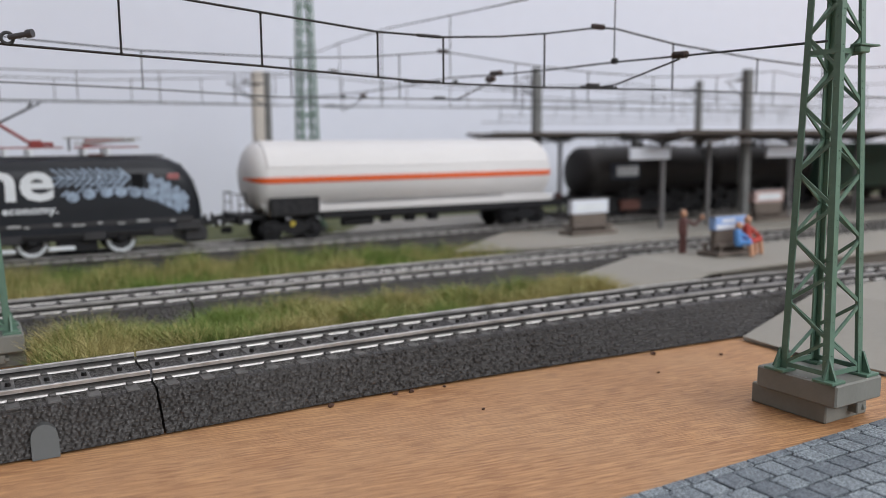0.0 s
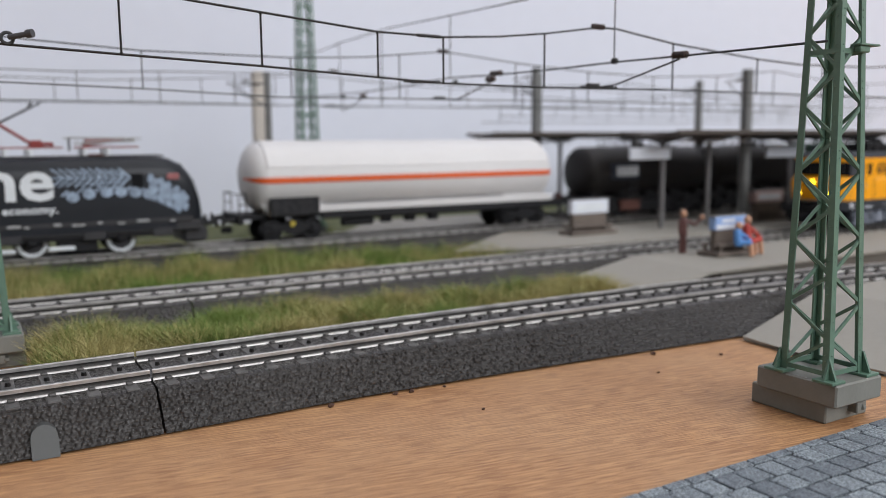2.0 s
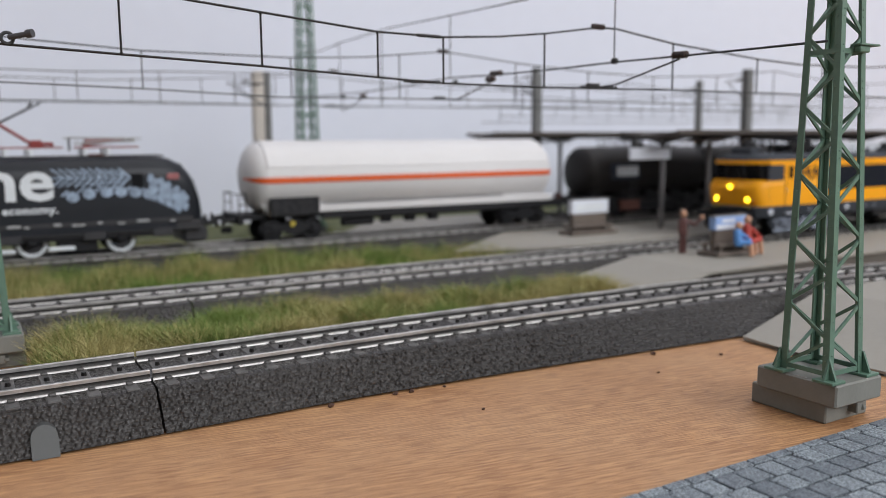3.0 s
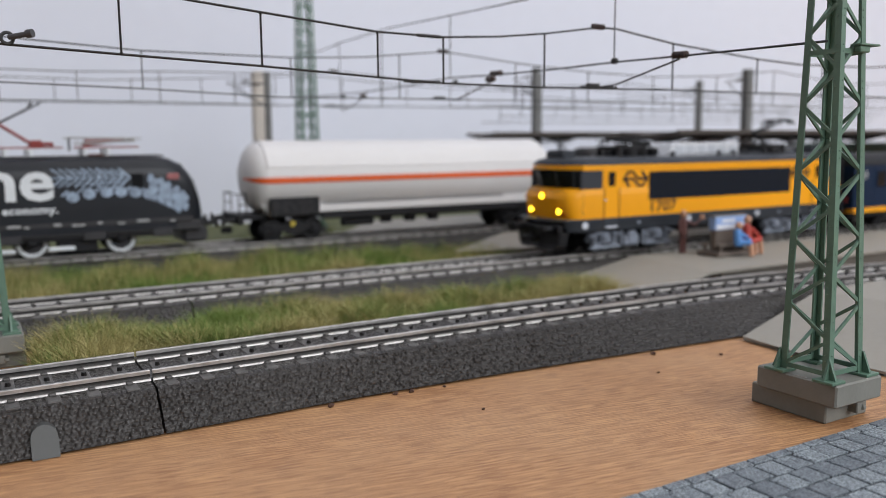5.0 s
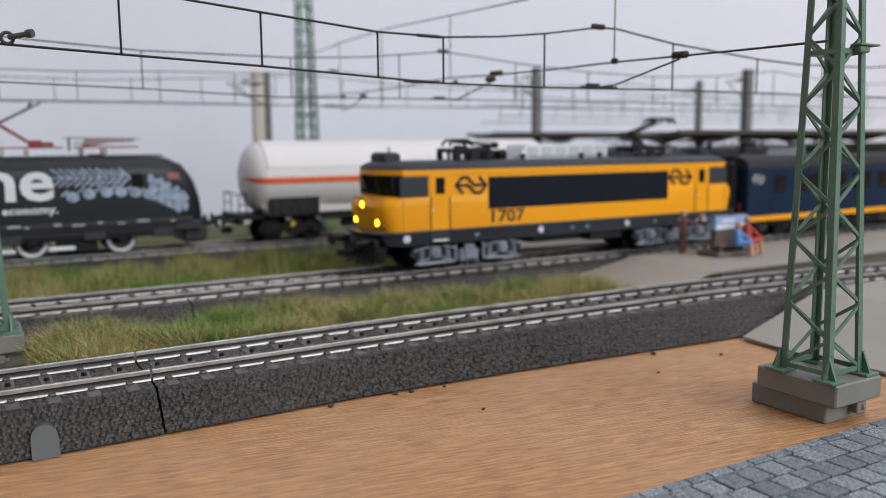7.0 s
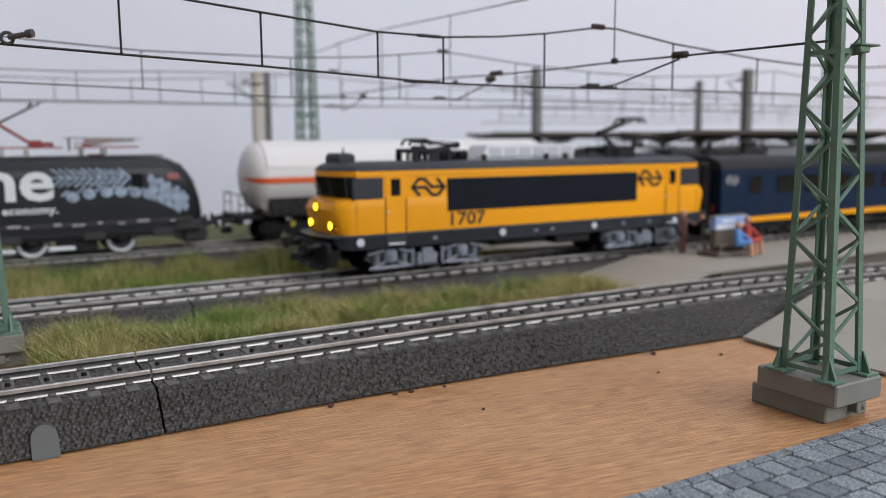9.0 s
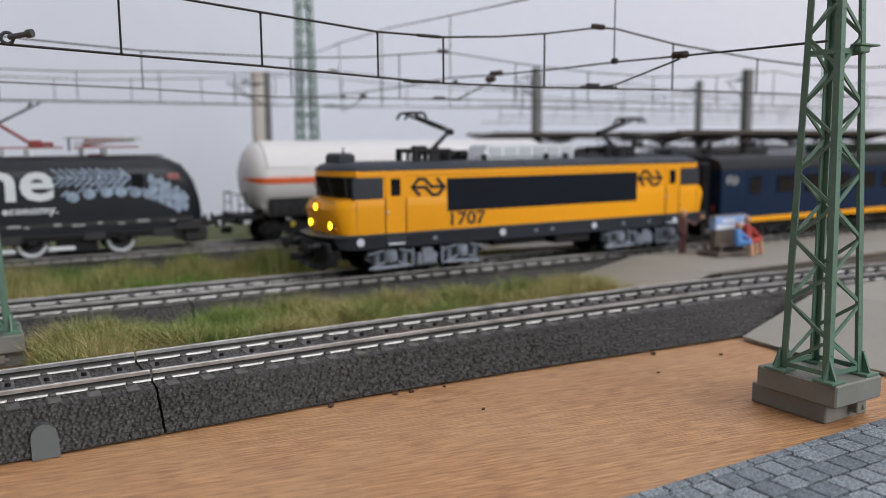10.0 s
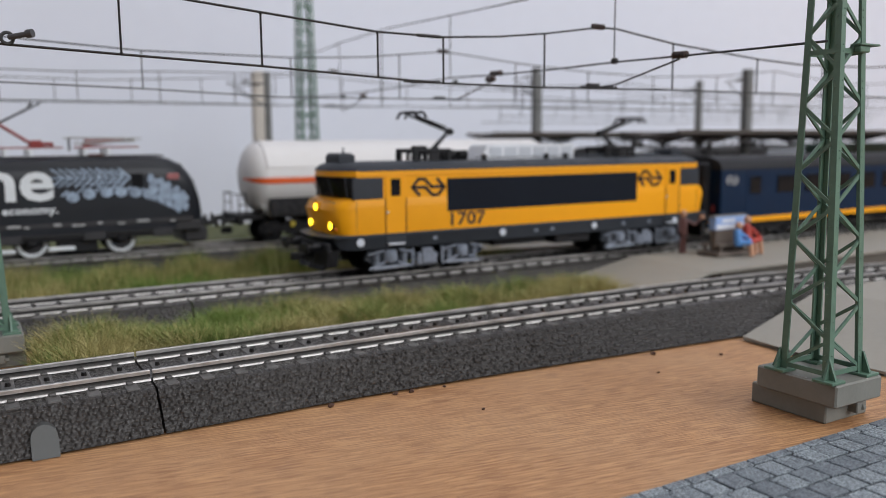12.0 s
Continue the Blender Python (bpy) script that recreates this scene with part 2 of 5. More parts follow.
def loft(bm, rings, caps=True, closed=True):
    """Skins rings of equal point counts."""
    vs = [[bm.verts.new(p) for p in r] for r in rings]
    n = len(vs[0])
    for a, c in zip(vs, vs[1:]):
        for i in range(n if closed else n - 1):
            bm.faces.new((a[i], a[(i + 1) % n], c[(i + 1) % n], c[i]))
    if caps:
        bm.faces.new(vs[0])
        bm.faces.new(vs[-1][::-1])
    return bm


def prism(bm, outline, z0, z1):
    return loft(bm, [[(x, y, z0) for x, y in outline], [(x, y, z1) for x, y in outline]])


def torus(bm, c, axis, R, r, seg=24, tubeseg=6, a0=0.0, a1=360.0):
    """A ring or an arc of one about c, lying across axis y."""
    full = a1 - a0 >= 360
    rings = []
    for i in range(seg + (0 if full else 1)):
        a = radians(a0 + (a1 - a0) * i / seg)
        ring = []
        for j in range(tubeseg):
            w = 2 * math.pi * j / tubeseg
            k = R + r * math.cos(w)
            ring.append((c[0] + k * math.cos(a), c[1] + r * math.sin(w), c[2] + k * math.sin(a)))
        rings.append(ring)
    if full:
        rings.append(rings[0])
        loft(bm, rings, caps=False)
        bmesh.ops.remove_doubles(bm, verts=bm.verts, dist=1e-4)
    else:
        loft(bm, rings)
    return bm


def lettering(text, size, material, parent, at, name="lettering", width=None, thick=0.05, bold=0.0, shear=0.0):
    cu = bpy.data.curves.new(name, "FONT")
    cu.body, cu.size, cu.extrude, cu.offset, cu.shear, cu.resolution_u = text, size * M, thick * M, bold * M, shear, 3
    tmp = new(name, cu)
    bpy.context.view_layer.update()
    me = bpy.data.meshes.new_from_object(tmp.evaluated_get(bpy.context.evaluated_depsgraph_get()))
    bpy.data.objects.remove(tmp)
    if width:
        xs = [v.co.x for v in me.vertices]
        k = width * M / (max(xs) - min(xs))
        x0 = min(xs)
        for v in me.vertices:
            v.co.x = (v.co.x - x0) * k
    me.materials.clear()
    me.materials.append(material)
    ob = new(name, me)
    ob.parent = parent
    ob.matrix_basis = at
    return ob


FACE = (90, 0, 0)   # turns lettering upright, facing -y

# ---- room ----
def room():
    b = box(BM(), -1900, 2900, 600, 700, -750, 1650)
    tagged(part("wall_north", b, WALL), "plain white painted wall behind the layout", "wall", kind="structure")
    b = box(BM(), -2000, -1900, -1600, 700, -750, 1650)
    tagged(part("wall_west", b, ROOMWALL), "plain beige painted wall", "wall", kind="structure")
    b = box(BM(), 2900, 3000, -1600, 700, -750, 1650)
    tagged(part("wall_east", b, ROOMWALL), "plain beige painted wall", "wall", kind="structure")
    b = BM()
    box(b, -1900, -300, -1600, -1500, -750, 1650)
    box(b, 2050, 2900, -1600, -1500, -750, 1650)
    box(b, -300, 2050, -1600, -1500, -750, 440)
    box(b, -300, 2050, -1600, -1500, 1460, 1650)
    tagged(part("wall_south", b, ROOMWALL), "plain beige painted wall with a window opening", "wall", kind="structure")
    b = box(BM(), -2000, 3000, -1600, 700, 1650, 1700)
    tagged(part("ceiling", b, CEIL), "plain white ceiling", "ceiling", kind="structure")
    b = box(BM(), -2000, 3000, -1600, 700, -800, -750)
    tagged(part("floor", b, FLOOR), "brown laminate floor", "floor", kind="structure")
    b = box(BM(), -900, 1900, -250, 598, -19, 0, 1.0)
    board = tagged(part("table_board", b, WOOD), "beech veneered board that carries the model railway", "table top", kind="structure")
    for x in (-840, 1840):
        for y in (-190, 540):
            part("table_leg", box(BM(), x - 30, x + 30, y - 30, y + 30, -750, -19), WOOD, board)


room()


# ---- track ----
def near_line(x):
    """The near track bows very slightly and eases towards the viewer at its far end."""
    return 187.2 + 1.8 * math.exp(-((x - 115) / 70.0) ** 2) - (max(0.0, x - 190) ** 2) * 0.00085


def mid_line(x):
    return Y_MID


def far_line(x):
    return Y_FAR


def heading(line, x):
    return math.atan2(line(x + 1) - line(x - 1), 2.0)


def near_foot(x):
    """How far the foot of the near track's bed lies from its centre on the viewer's side."""
    return 21.7 + max(0.0, min(1.0, (x - 75) / 115.0)) * 6.0


def pebble(x, s):
    """Height of a rounded moulded pebble at the point (x, s) of a developed surface, 0 in the joints."""
    u, v = x / 1.0, s / 0.92
    iu, iv = math.floor(u), math.floor(v)
    best = 9.0
    for a in (iu - 1, iu, iu + 1):
        for c in (iv - 1, iv, iv + 1):
            k = (a * 73856093 ^ c * 19349663) & 0xFFFF
            jx, jy = (k * 7919 % 997) / 997.0, (k * 6007 % 991) / 991.0
            d = (a + 0.28 + 0.44 * jx + (0.5 if c % 2 else 0.0) - u) ** 2 + (c + 0.28 + 0.44 * jy - v) ** 2
            if d < best:
                best = d
    return math.sqrt(max(0.0, 1.0 - best / 0.34))


def bed_mesh(line, x0, x1, step, rough, foot=None, far_foot=20.0):
    """Ballast bed: sloped shoulders and a flat crown, with moulded pebbles."""
    xs, x = [], x0
    while x < x1:
        xs.append(x)
        x += 4.0 if rough and x <= 0 else step * (0.7 if rough and x < 90 else 1.0)
    xs.append(x1)
    rings = []
    k = 56 if rough else 6
    for x in xs:
        f = foot(x) if foot else 20.0
        prof = []
        for j in range(k + 1):
            s = j / k
            prof.append((-f + s * (f - 15.0), 0.45 + s * 7.65))
        prof.append((-13.5, 8.4))
        if rough:
            prof += [(-13.5 + 27.0 * j / 60, 8.3) for j in range(1, 60)]
        else:
            prof += [(-9, 8.45), (9, 8.45)]
        prof += [(13.5, 8.4), (15.0, 8.1), (far_foot, 0.0)]
        ring = []
        for o, z in prof:
            p = Vector((x, line(x) + o, z))
            if rough and x > 0 and z > 0.02 and o < 13.6:
                s = z * 1.17 if z < 8.05 else 24.0 + o
                h = pebble(x, s) * (0.38 + 0.2 * max(0.0, min(1.0, (x - 50) / 60.0))) - 0.18
                p += Vector((0, -0.85, 0.5)) * h if z < 8.05 else Vector((0, 0, 0.8)) * h
            ring.append(p)
        ring += [Vector((x, line(x) + far_foot, -0.0)), Vector((x, line(x) - f + 1.8, -0.0))]
        rings.append(ring)
    bm = loft(BM(), rings)
    bmesh.ops.remove_doubles(bm, verts=bm.verts, dist=1e-5)
    return bm


def rail_mesh(line, x0, x1, off, step=8.0):
    """Flat-bottomed rail: foot, web and rounded head."""
    prof = [(-1.05, 0), (1.05, 0), (1.05, 0.22), (0.98, 0.32), (0.70, 0.50), (0.34, 0.62), (0.24, 0.80), (0.24, 1.3), (0.5, 1.45), (0.5, 2.18), (0.36, 2.3), (-0.36, 2.3), (-0.5, 2.18), (-0.5, 1.45), (-0.24, 1.3), (-0.24, 0.80), (-0.34, 0.62), (-0.70, 0.50), (-0.98, 0.32), (-1.05, 0.22)]
    n = max(1, int((x1 - x0) / step))
    rings = []
    for i in range(n + 1):
        x = x0 + (x1 - x0) * i / n
        a = heading(line, x)
        nx, ny = -math.sin(a), math.cos(a)
        rings.append([(x + nx * (off + o), line(x) + ny * (off + o), 8.5 + z) for o, z in prof])
    bm = loft(BM(), rings)
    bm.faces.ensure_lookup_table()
    # the web and the faces next to it take the near-black second material
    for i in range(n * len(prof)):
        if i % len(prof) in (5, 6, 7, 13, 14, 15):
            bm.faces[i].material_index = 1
    return bm


def sleeper_mesh():
    bm = box(BM(), -1.35, 1.35, -14.6, 14.6, 7.6, 8.62, 0.2)
    for y in (-8.75, 8.75):
        for s in (-1, 1):
            box(bm, -0.7, 0.7, y + s * 1.45 - 0.75, y + s * 1.45 + 0.75, 8.5, 9.15, 0.2)
    return bm


def stud_mesh():
    bm = tube(BM(), (0, 0, 8.9), (0, 0, 9.7), 0.62, 8, 0.5)
    return bm


def track(x0, x1, line, label, step, rough, phase, clips, gap=0.25, foot=None, base=None, lift=0.0):
    th = thing("track_section", label, "model track", mm(0, 0, lift), group="track sections")
    if lift:
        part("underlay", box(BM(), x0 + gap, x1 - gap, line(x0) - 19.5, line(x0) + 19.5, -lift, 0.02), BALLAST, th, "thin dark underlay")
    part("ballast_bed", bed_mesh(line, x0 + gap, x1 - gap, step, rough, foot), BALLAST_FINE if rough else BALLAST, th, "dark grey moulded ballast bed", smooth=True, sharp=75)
    for off in (-8.75, 8.75):
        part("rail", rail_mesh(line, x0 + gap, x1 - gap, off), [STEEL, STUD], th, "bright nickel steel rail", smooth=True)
    n = int((x1 - x0) / 7.4)
    for i in range(n):
        x = x0 + phase + 7.4 * i
        if x > x1 - 1.5:
            break
        at = mm(x, line(x), 0, 0, 0, math.degrees(heading(line, x)))
        if base[0] is None:
            base[0] = part("sleeper", sleeper_mesh(), SLEEPER, th, at=at)
            base[1] = part("contact_stud", stud_mesh(), STUD, th, at=at @ mm(0, 1.2, 0))
        else:
            again("sleeper", base[0], th, at)
            again("contact_stud", base[1], th, at @ mm(0, 1.2, 0))
    for c in clips:
        b = BM()
        arch = [(c - 2.4, 0.15), (c + 2.4, 0.15)] + [(c + 2.4 * math.cos(radians(a)), 3.6 + 2.2 * math.sin(radians(a))) for a in range(0, 181, 20)]
        f = 22.1
        loft(b, [[(x, line(c) - f - 0.7 + z * 0.6, z) for x, z in arch], [(x, line(c) - f + 2.0 + z * 0.6, z) for x, z in arch]])
        part("wire_outlet", b, OUTLET, th, "smooth grey arched cover in the bed")
    return th


BASE = [None, None]
track(-156.0, 31.4, near_line, "grey plastic track section with nickel rails on the board", 0.24, True, 5.1, [9.4], foot=near_foot, base=BASE)
track(31.4, 219.0, near_line, "grey plastic track section with nickel rails beside the green mast", 0.24, True, 3.4, [], foot=near_foot, base=BASE)
track(219.0, 407.0, near_line, "grey plastic track section running past the platform", 4.0, False, 3.0, [], foot=lambda x: 20.0, base=BASE)
for a, c in ((-128.0, 60.0), (60.0, 248.0), (248.0, 436.0), (436.0, 624.0)):
    track(a, c, mid_line, "grey plastic track section carrying the yellow locomotive's train", 4.0, False, 3.0, [], base=BASE)
for a, c in ((-100.0, 88.0), (88.0, 276.0), (276.0, 464.0), (464.0, 652.0)):
    track(a, c, far_line, "grey plastic track section under the freight train", 4.0, False, 3.0, [], base=BASE, lift=FAR_UP)

for a, c in ((335.0, 523.0), (523.0, 711.0)):
    track(a, c, lambda x: 436.0, "grey plastic track section along the wall side", 4.0, False, 3.0, [], base=BASE)

# ---- paving ----
def paving():
    base = thing("pavement", "sheet of embossed grey granite setts along the board's front", "pavement", kind="structure")
    part("bedding", prism(BM(), [(60, 20), (230, 20), (230, 94.6), (60, 94.6)], 0.0, 0.45), JOINT, base)
    rng = random.Random(3)
    shapes = []
    for k in range(7):
        b = BM()
        w, d = 2.42, 2.4
        o = [(-w + rng.uniform(-.15, .1), -d + rng.uniform(-.15, .1)), (w + rng.uniform(-.1, .15), -d + rng.uniform(-.15, .1)),
             (w + rng.uniform(-.1, .15), d + rng.uniform(-.1, .15)), (-w + rng.uniform(-.15, .1), d + rng.uniform(-.1, .15))]
        loft(b, [[(x, y, 0.35) for x, y in o], [(x, y, 0.72) for x, y in o], [(x * .9, y * .9, 0.86 + rng.uniform(-.04, .04)) for x, y in o]])
        shapes.append(b)
    first = [None] * 7
    kerb = None
    count = 0
    for r in range(9):
        y = 92.2 - 2.65 - 5.3 * r
        for i in range(34):
            x = 62 + 5.35 * i + (2.7 if r % 2 else 0.0) + rng.uniform(-.12, .12)
            if x < y * 1.02 - 15 or x > 228 or count > 280:
                continue
            count += 1
            k = rng.randrange(7)
            at = mm(x, y + rng.uniform(-.1, .1), 0, 0, 0, rng.uniform(-1.5, 1.5))
            if first[k] is None:
                first[k] = part("sett", shapes[k], SETT, base, at=at)
            else:
                again("sett", first[k], base, at)
    for i in range(26):
        x = 90 + 5.35 * i
        at = mm(x, 93.45, 0, 0, 0, rng.uniform(-1, 1))
        if kerb is None:
            kerb = part("cut_sett", box(BM(), -2.5, 2.5, -1.05, 1.05, 0.35, 0.8, 0.15), SETT, base, at=at)
        else:
            again("cut_sett", kerb, base, at)


paving()


# ---- platforms ----
def platform(name, outline, z0, z1, label):
    th = thing(name, label, "platform")
    part("slab", prism(BM(), outline, z1 - 1.2, z1), PLATFORM, th, "pale grey slab")
    c = Vector((sum(p[0] for p in outline) / len(outline), sum(p[1] for p in outline) / len(outline)))
    inner = [((p[0] - c.x) * 0.995 + c.x, (p[1] - c.y) * 0.97 + c.y) for p in outline]
    part("wall", prism(BM(), inner, z0, z1 - 1.2), PLATEDGE, th, "dark side wall")
    return th


def ramp_platform():
    th = thing("platform", "pale grey island platform with a sloping end", "platform", group="platforms")
    edge = [(199, 256.5, 1.2), (196, 229, 1.0), (206, 209, 1.6)]
    crest = [(246, 257, 9.9), (243, 232, 9.9), (240, 209, 9.9)]
    end = [(640, 257, 10.0), (640, 232, 10.0), (640, 209, 10.0)]
    b = BM()
    loft(b, [row + [(x, y, z - 1.1) for x, y, z in row[::-1]] for row in (edge, crest, end)])
    part("slab", b, PLATFORM, th, "pale grey slab")
    part("wall", prism(BM(), [(248, 211), (636, 211), (636, 255), (250, 255)], 0, 8.85), PLATEDGE, th, "dark side wall")


ramp_platform()
platform("platform", [(189, 312), (228, 303), (262, 298.5), (700, 298.5), (700, 364), (252, 364)], 0, 10.0, "pale grey island platform below the brown canopy")["group"] = "platforms"
platform("platform", [(172, 409), (318, 409), (330, 480), (228, 480)], 0, 9.0, "pale grey platform behind the freight train")["group"] = "platforms"
near = thing("platform", "pale grey platform with a sloping end beside the near track", "platform", group="platforms")
rows = ([(195, 157, 1.4), (192.5, 138, 1.3), (195.5, 100, 1.3)], [(239, 163.5, 9.9), (239, 138, 9.9), (239, 100, 9.9)], [(430, 163.5, 10), (430, 138, 10), (430, 100, 10)])
part("slab", loft(BM(), [row + [(x, y, z - 1.1) for x, y, z in row[::-1]] for row in rows]), PLATFORM, near, "pale grey slab")
part("wall", prism(BM(), [(246, 102), (428, 102), (428, 162), (246, 162)], 0, 8.85), PLATEDGE, near, "dark side wall")


# ---- grass ----
SOIL = mat("turf_mat", (0.085, 0.095, 0.035), 0.9, vary=0.4, blotch=120, bump=0.5)
def grass(name, label, inside, count, tall, seed, x0, x1, y0, y1, lean=0.45):
    rng = random.Random(seed)
    vs, fs = [], []
    made = 0
    while made < count:
        x, y = rng.uniform(x0, x1), rng.uniform(y0, y1)
        tuft = noise.noise(Vector((x * 0.055, y * 0.055, seed)))
        if not inside(x, y) or rng.random() > 0.62 + 0.8 * tuft:
            continue
        made += 1
        h = tall * rng.uniform(0.45, 1.15) * (0.85 + 0.5 * tuft)
        a = rng.uniform(0, 2 * math.pi)
        w = rng.uniform(0.07, 0.15)
        dx, dy = math.cos(a), math.sin(a)
        b = rng.uniform(0, 2 * math.pi)
        l = h * lean * rng.uniform(0.1, 1.2)
        lx, ly = math.cos(b) * l, math.sin(b) * l
        i = len(vs)
        vs += [(x - dx * w, y - dy * w, 0.2), (x + dx * w, y + dy * w, 0.2),
               (x + lx * .35 - dx * w * .8, y + ly * .35 - dy * w * .8, h * .6), (x + lx * .35 + dx * w * .8, y + ly * .35 + dy * w * .8, h * .6), (x + lx, y + ly, h)]
        fs += [(i, i + 1, i + 3, i + 2), (i + 2, i + 3, i + 4)]
    me = bpy.data.meshes.new(name)
    me.from_pydata([(x * M, y * M, z * M) for x, y, z in vs], [], fs)
    me.materials.append(GRASS)
    tagged(new(name, me), label, "grass", kind="stuff")


def near_strip(x, y):
    edge = 246 + 2.5 * noise.noise(Vector((x * 0.05, 3.0, 0))) - max(0, x - 95) * 0.10
    return 206 + max(0, x - 150) * 0.13 < y < edge and 12.5 < x < 203 - max(0, y - 222) * 0.25


def far_strip(x, y):
    return 297 < y < 363 - max(0, x - 120) * 0.15 and x < 216 - (y - 297) * 0.16


tagged(part("grass_mat", prism(BM(), [(12, 206.5), (150, 206.5), (196, 211), (186, 236), (100, 247), (12, 248)], 0.05, 0.6), SOIL), "olive brown turf mat under the grass", "turf", kind="stuff")
tagged(part("grass_mat", prism(BM(), [(-50, 297.6), (212, 297.6), (200, 350), (120, 363), (-50, 363)], 0.05, 0.6), SOIL), "olive brown turf mat under the far grass", "turf", kind="stuff")
tagged(part("grass_mat", prism(BM(), [(-400, 407), (172, 407), (226, 482), (330, 482), (330, 409), (1000, 409), (1000, 597), (-400, 597)], 0.05, 0.7), SOIL), "olive turf mat behind the freight train", "turf", kind="stuff")
grass("back_grass", "yellow-green static grass behind the freight train", lambda x, y: x < 170 + (y - 407) * .4, 7000, 9.0, 21, -20, 210, 408, 470, 0.4)
grass("near_grass", "green and straw-yellow static grass between the tracks", near_strip, 60000, 11.0, 5, 2, 206, 204, 250, 0.95)
grass("far_grass", "deep green static grass strip between the tracks", far_strip, 38000, 12.0, 9, -45, 216, 296, 366, 0.5)


# ---- lattice masts ----
def leg_bar(bm, a, c, sx, sy, w=1.55, t=0.4):
    """An angle iron from a to c, its flanges turned inwards by sx and sy."""
    prof = [(0, 0), (w, 0), (w, t), (t, t), (t, w), (0, w)]
    rings = [[(p[0] + sx * u * k, p[1] + sy * v * k, p[2]) for u, v in prof] for p, k in ((a, 1.0), (c, 0.8))]
    return loft(bm, rings)


def lattice_mast(name, label, at, top=190.0, b0=5.8, b1=1.3, lean=(-0.0085, 0.005), off=(-0.45, 0.25), crossed=False):
    th = thing(name, label, "lattice mast", at, group="lattice masts")
    part("foot_block", box(BM(), -5.9, 8.4, -5.0, 13.6, 0, 4.6, 0.3), MASTBASE, th, "grey moulded foot block")
    part("upper_block", box(BM(), -7.7, 8.0, -8.3, 11.0, 4.5, 9.3, 0.35), MASTBASE, th, "grey moulded upper block")
    part("latch", box(box(BM(), 1.5, 3.3, -7.2, -4.6, 1.6, 4.0, 0.2), 3.0, 4.2, -7.6, -5.0, 2.2, 3.2, 0.2), MASTBASE, th, "small moulded latch")
    z0 = 9.3
    half = lambda z: b0 + (b1 - b0) * (z - z0) / (top - z0)

    def piece(nm, bm, *rest):
        bmesh.ops.transform(bm, verts=bm.verts, matrix=Matrix(((1, 0, lean[0], off[0]), (0, 1, lean[1], off[1]), (0, 0, 1, 0), (0, 0, 0, 1))))
        return part(nm, bm, MASTGREEN, th, *rest)

    for sx in (-1, 1):
        for sy in (-1, 1):
            h0, h1 = half(z0), half(top)
            piece("leg", leg_bar(BM(), (sx * h0, sy * h0, z0), (sx * h1, sy * h1, top), -sx, -sy), "green angle-iron leg")
            piece("foot_plate", box(BM(), sx * h0 - 2.2, sx * h0 + 2.2, sy * h0 - 2.4, sy * h0 + 2.4, z0, z0 + 0.6, 0.1))
            b = BM()
            loft(b, [[(sx * (h0 + 0.1), sy * h0 - 0.2, z0 + .5), (sx * (h0 + 1.7), sy * h0 - 0.2, z0 + .5), (sx * (h0 + 0.1), sy * h0 - 0.2, z0 + 5.0)],
                     [(sx * (h0 + 0.1), sy * h0 + 0.3, z0 + .5), (sx * (h0 + 1.7), sy * h0 + 0.3, z0 + .5), (sx * (h0 + 0.1), sy * h0 + 0.3, z0 + 5.0)]])
            piece("gusset", b)
            b = BM()
            loft(b, [[(sx * h0 + e, sy * (h0 + 0.1), z0 + .5), (sx * h0 + e, sy * (h0 + 1.8), z0 + .5), (sx * h0 + e, sy * (h0 + 0.1), z0 + 5.0)] for e in (-.25, .25)])
            piece("gusset", b)
            b = BM()
            z = z0 + 4
            while z < 90:
                h = half(z)
                for dz in (0, 1.4):
                    ball(b, (sx * (h - 0.9), sy * (h + 0.02), z + dz), 0.22, 1, .5, 1, 6, 4)
                    ball(b, (sx * (h + 0.02), sy * (h - 0.9), z + dz), 0.22, .5, 1, 1, 6, 4)
                z += 7.0
            piece("rivets", b)
    for face in range(4):
        z, k = z0 + 1.5, face % 2
        rot = Matrix.Rotation(radians(90 * face), 4, "Z")
        while z < top - 8:
            step = 6.9
            ha, hc = half(z) - 0.35, half(z + step) - 0.35
            s = 1 if k % 2 else -1
            a, c = Vector((-s * ha, -ha, z)), Vector((s * hc, -hc, z + step))
            d = (c - a).normalized()
            u = d.cross(Vector((0, 1, 0))).normalized() * 0.36
            w = Vector((0, 0.2, 0))
            b = loft(BM(), [[rot @ (p + u - w), rot @ (p + u + w), rot @ (p - u + w), rot @ (p - u - w)] for p in (a, c)])
            piece("brace", b)
            if crossed:
                flip = lambda p: Vector((-p.x, p.y + .45, p.z))
                piece("brace", loft(BM(), [[rot @ (q + u - w), rot @ (q + u + w), rot @ (q - u + w), rot @ (q - u - w)] for q in (flip(a), flip(c))]))
            z += step
            k += 1
        for zz in (z0 + 1.0, 76.0):
            h = half(zz)
            b = loft(BM(), [[rot @ Vector((x, -h + .1, zz)), rot @ Vector((x, -h + .1, zz + 1.0)), rot @ Vector((x, -h + .5, zz + 1.0)), rot @ Vector((x, -h + .5, zz))] for x in (-h, h)])
            piece("cross_bar", b)
    return th


MAST = lattice_mast("lattice_mast", "green lattice catenary mast on a grey block", mm(156.5, 104.8, 0))
# bracket that carries the lower cross wire
b = box(BM(), -1.0, 2.4, -4.9, -3.5, 76.2, 77.5, 0.2)
box(b, -1.6, 5.0, -5.4, -3.0, 77.5, 77.9, 0.12)
part("wire_bracket", b, MASTGREEN, MAST, "short green bracket")
copy_thing(MAST, mm(2.4, 246.5, 0))
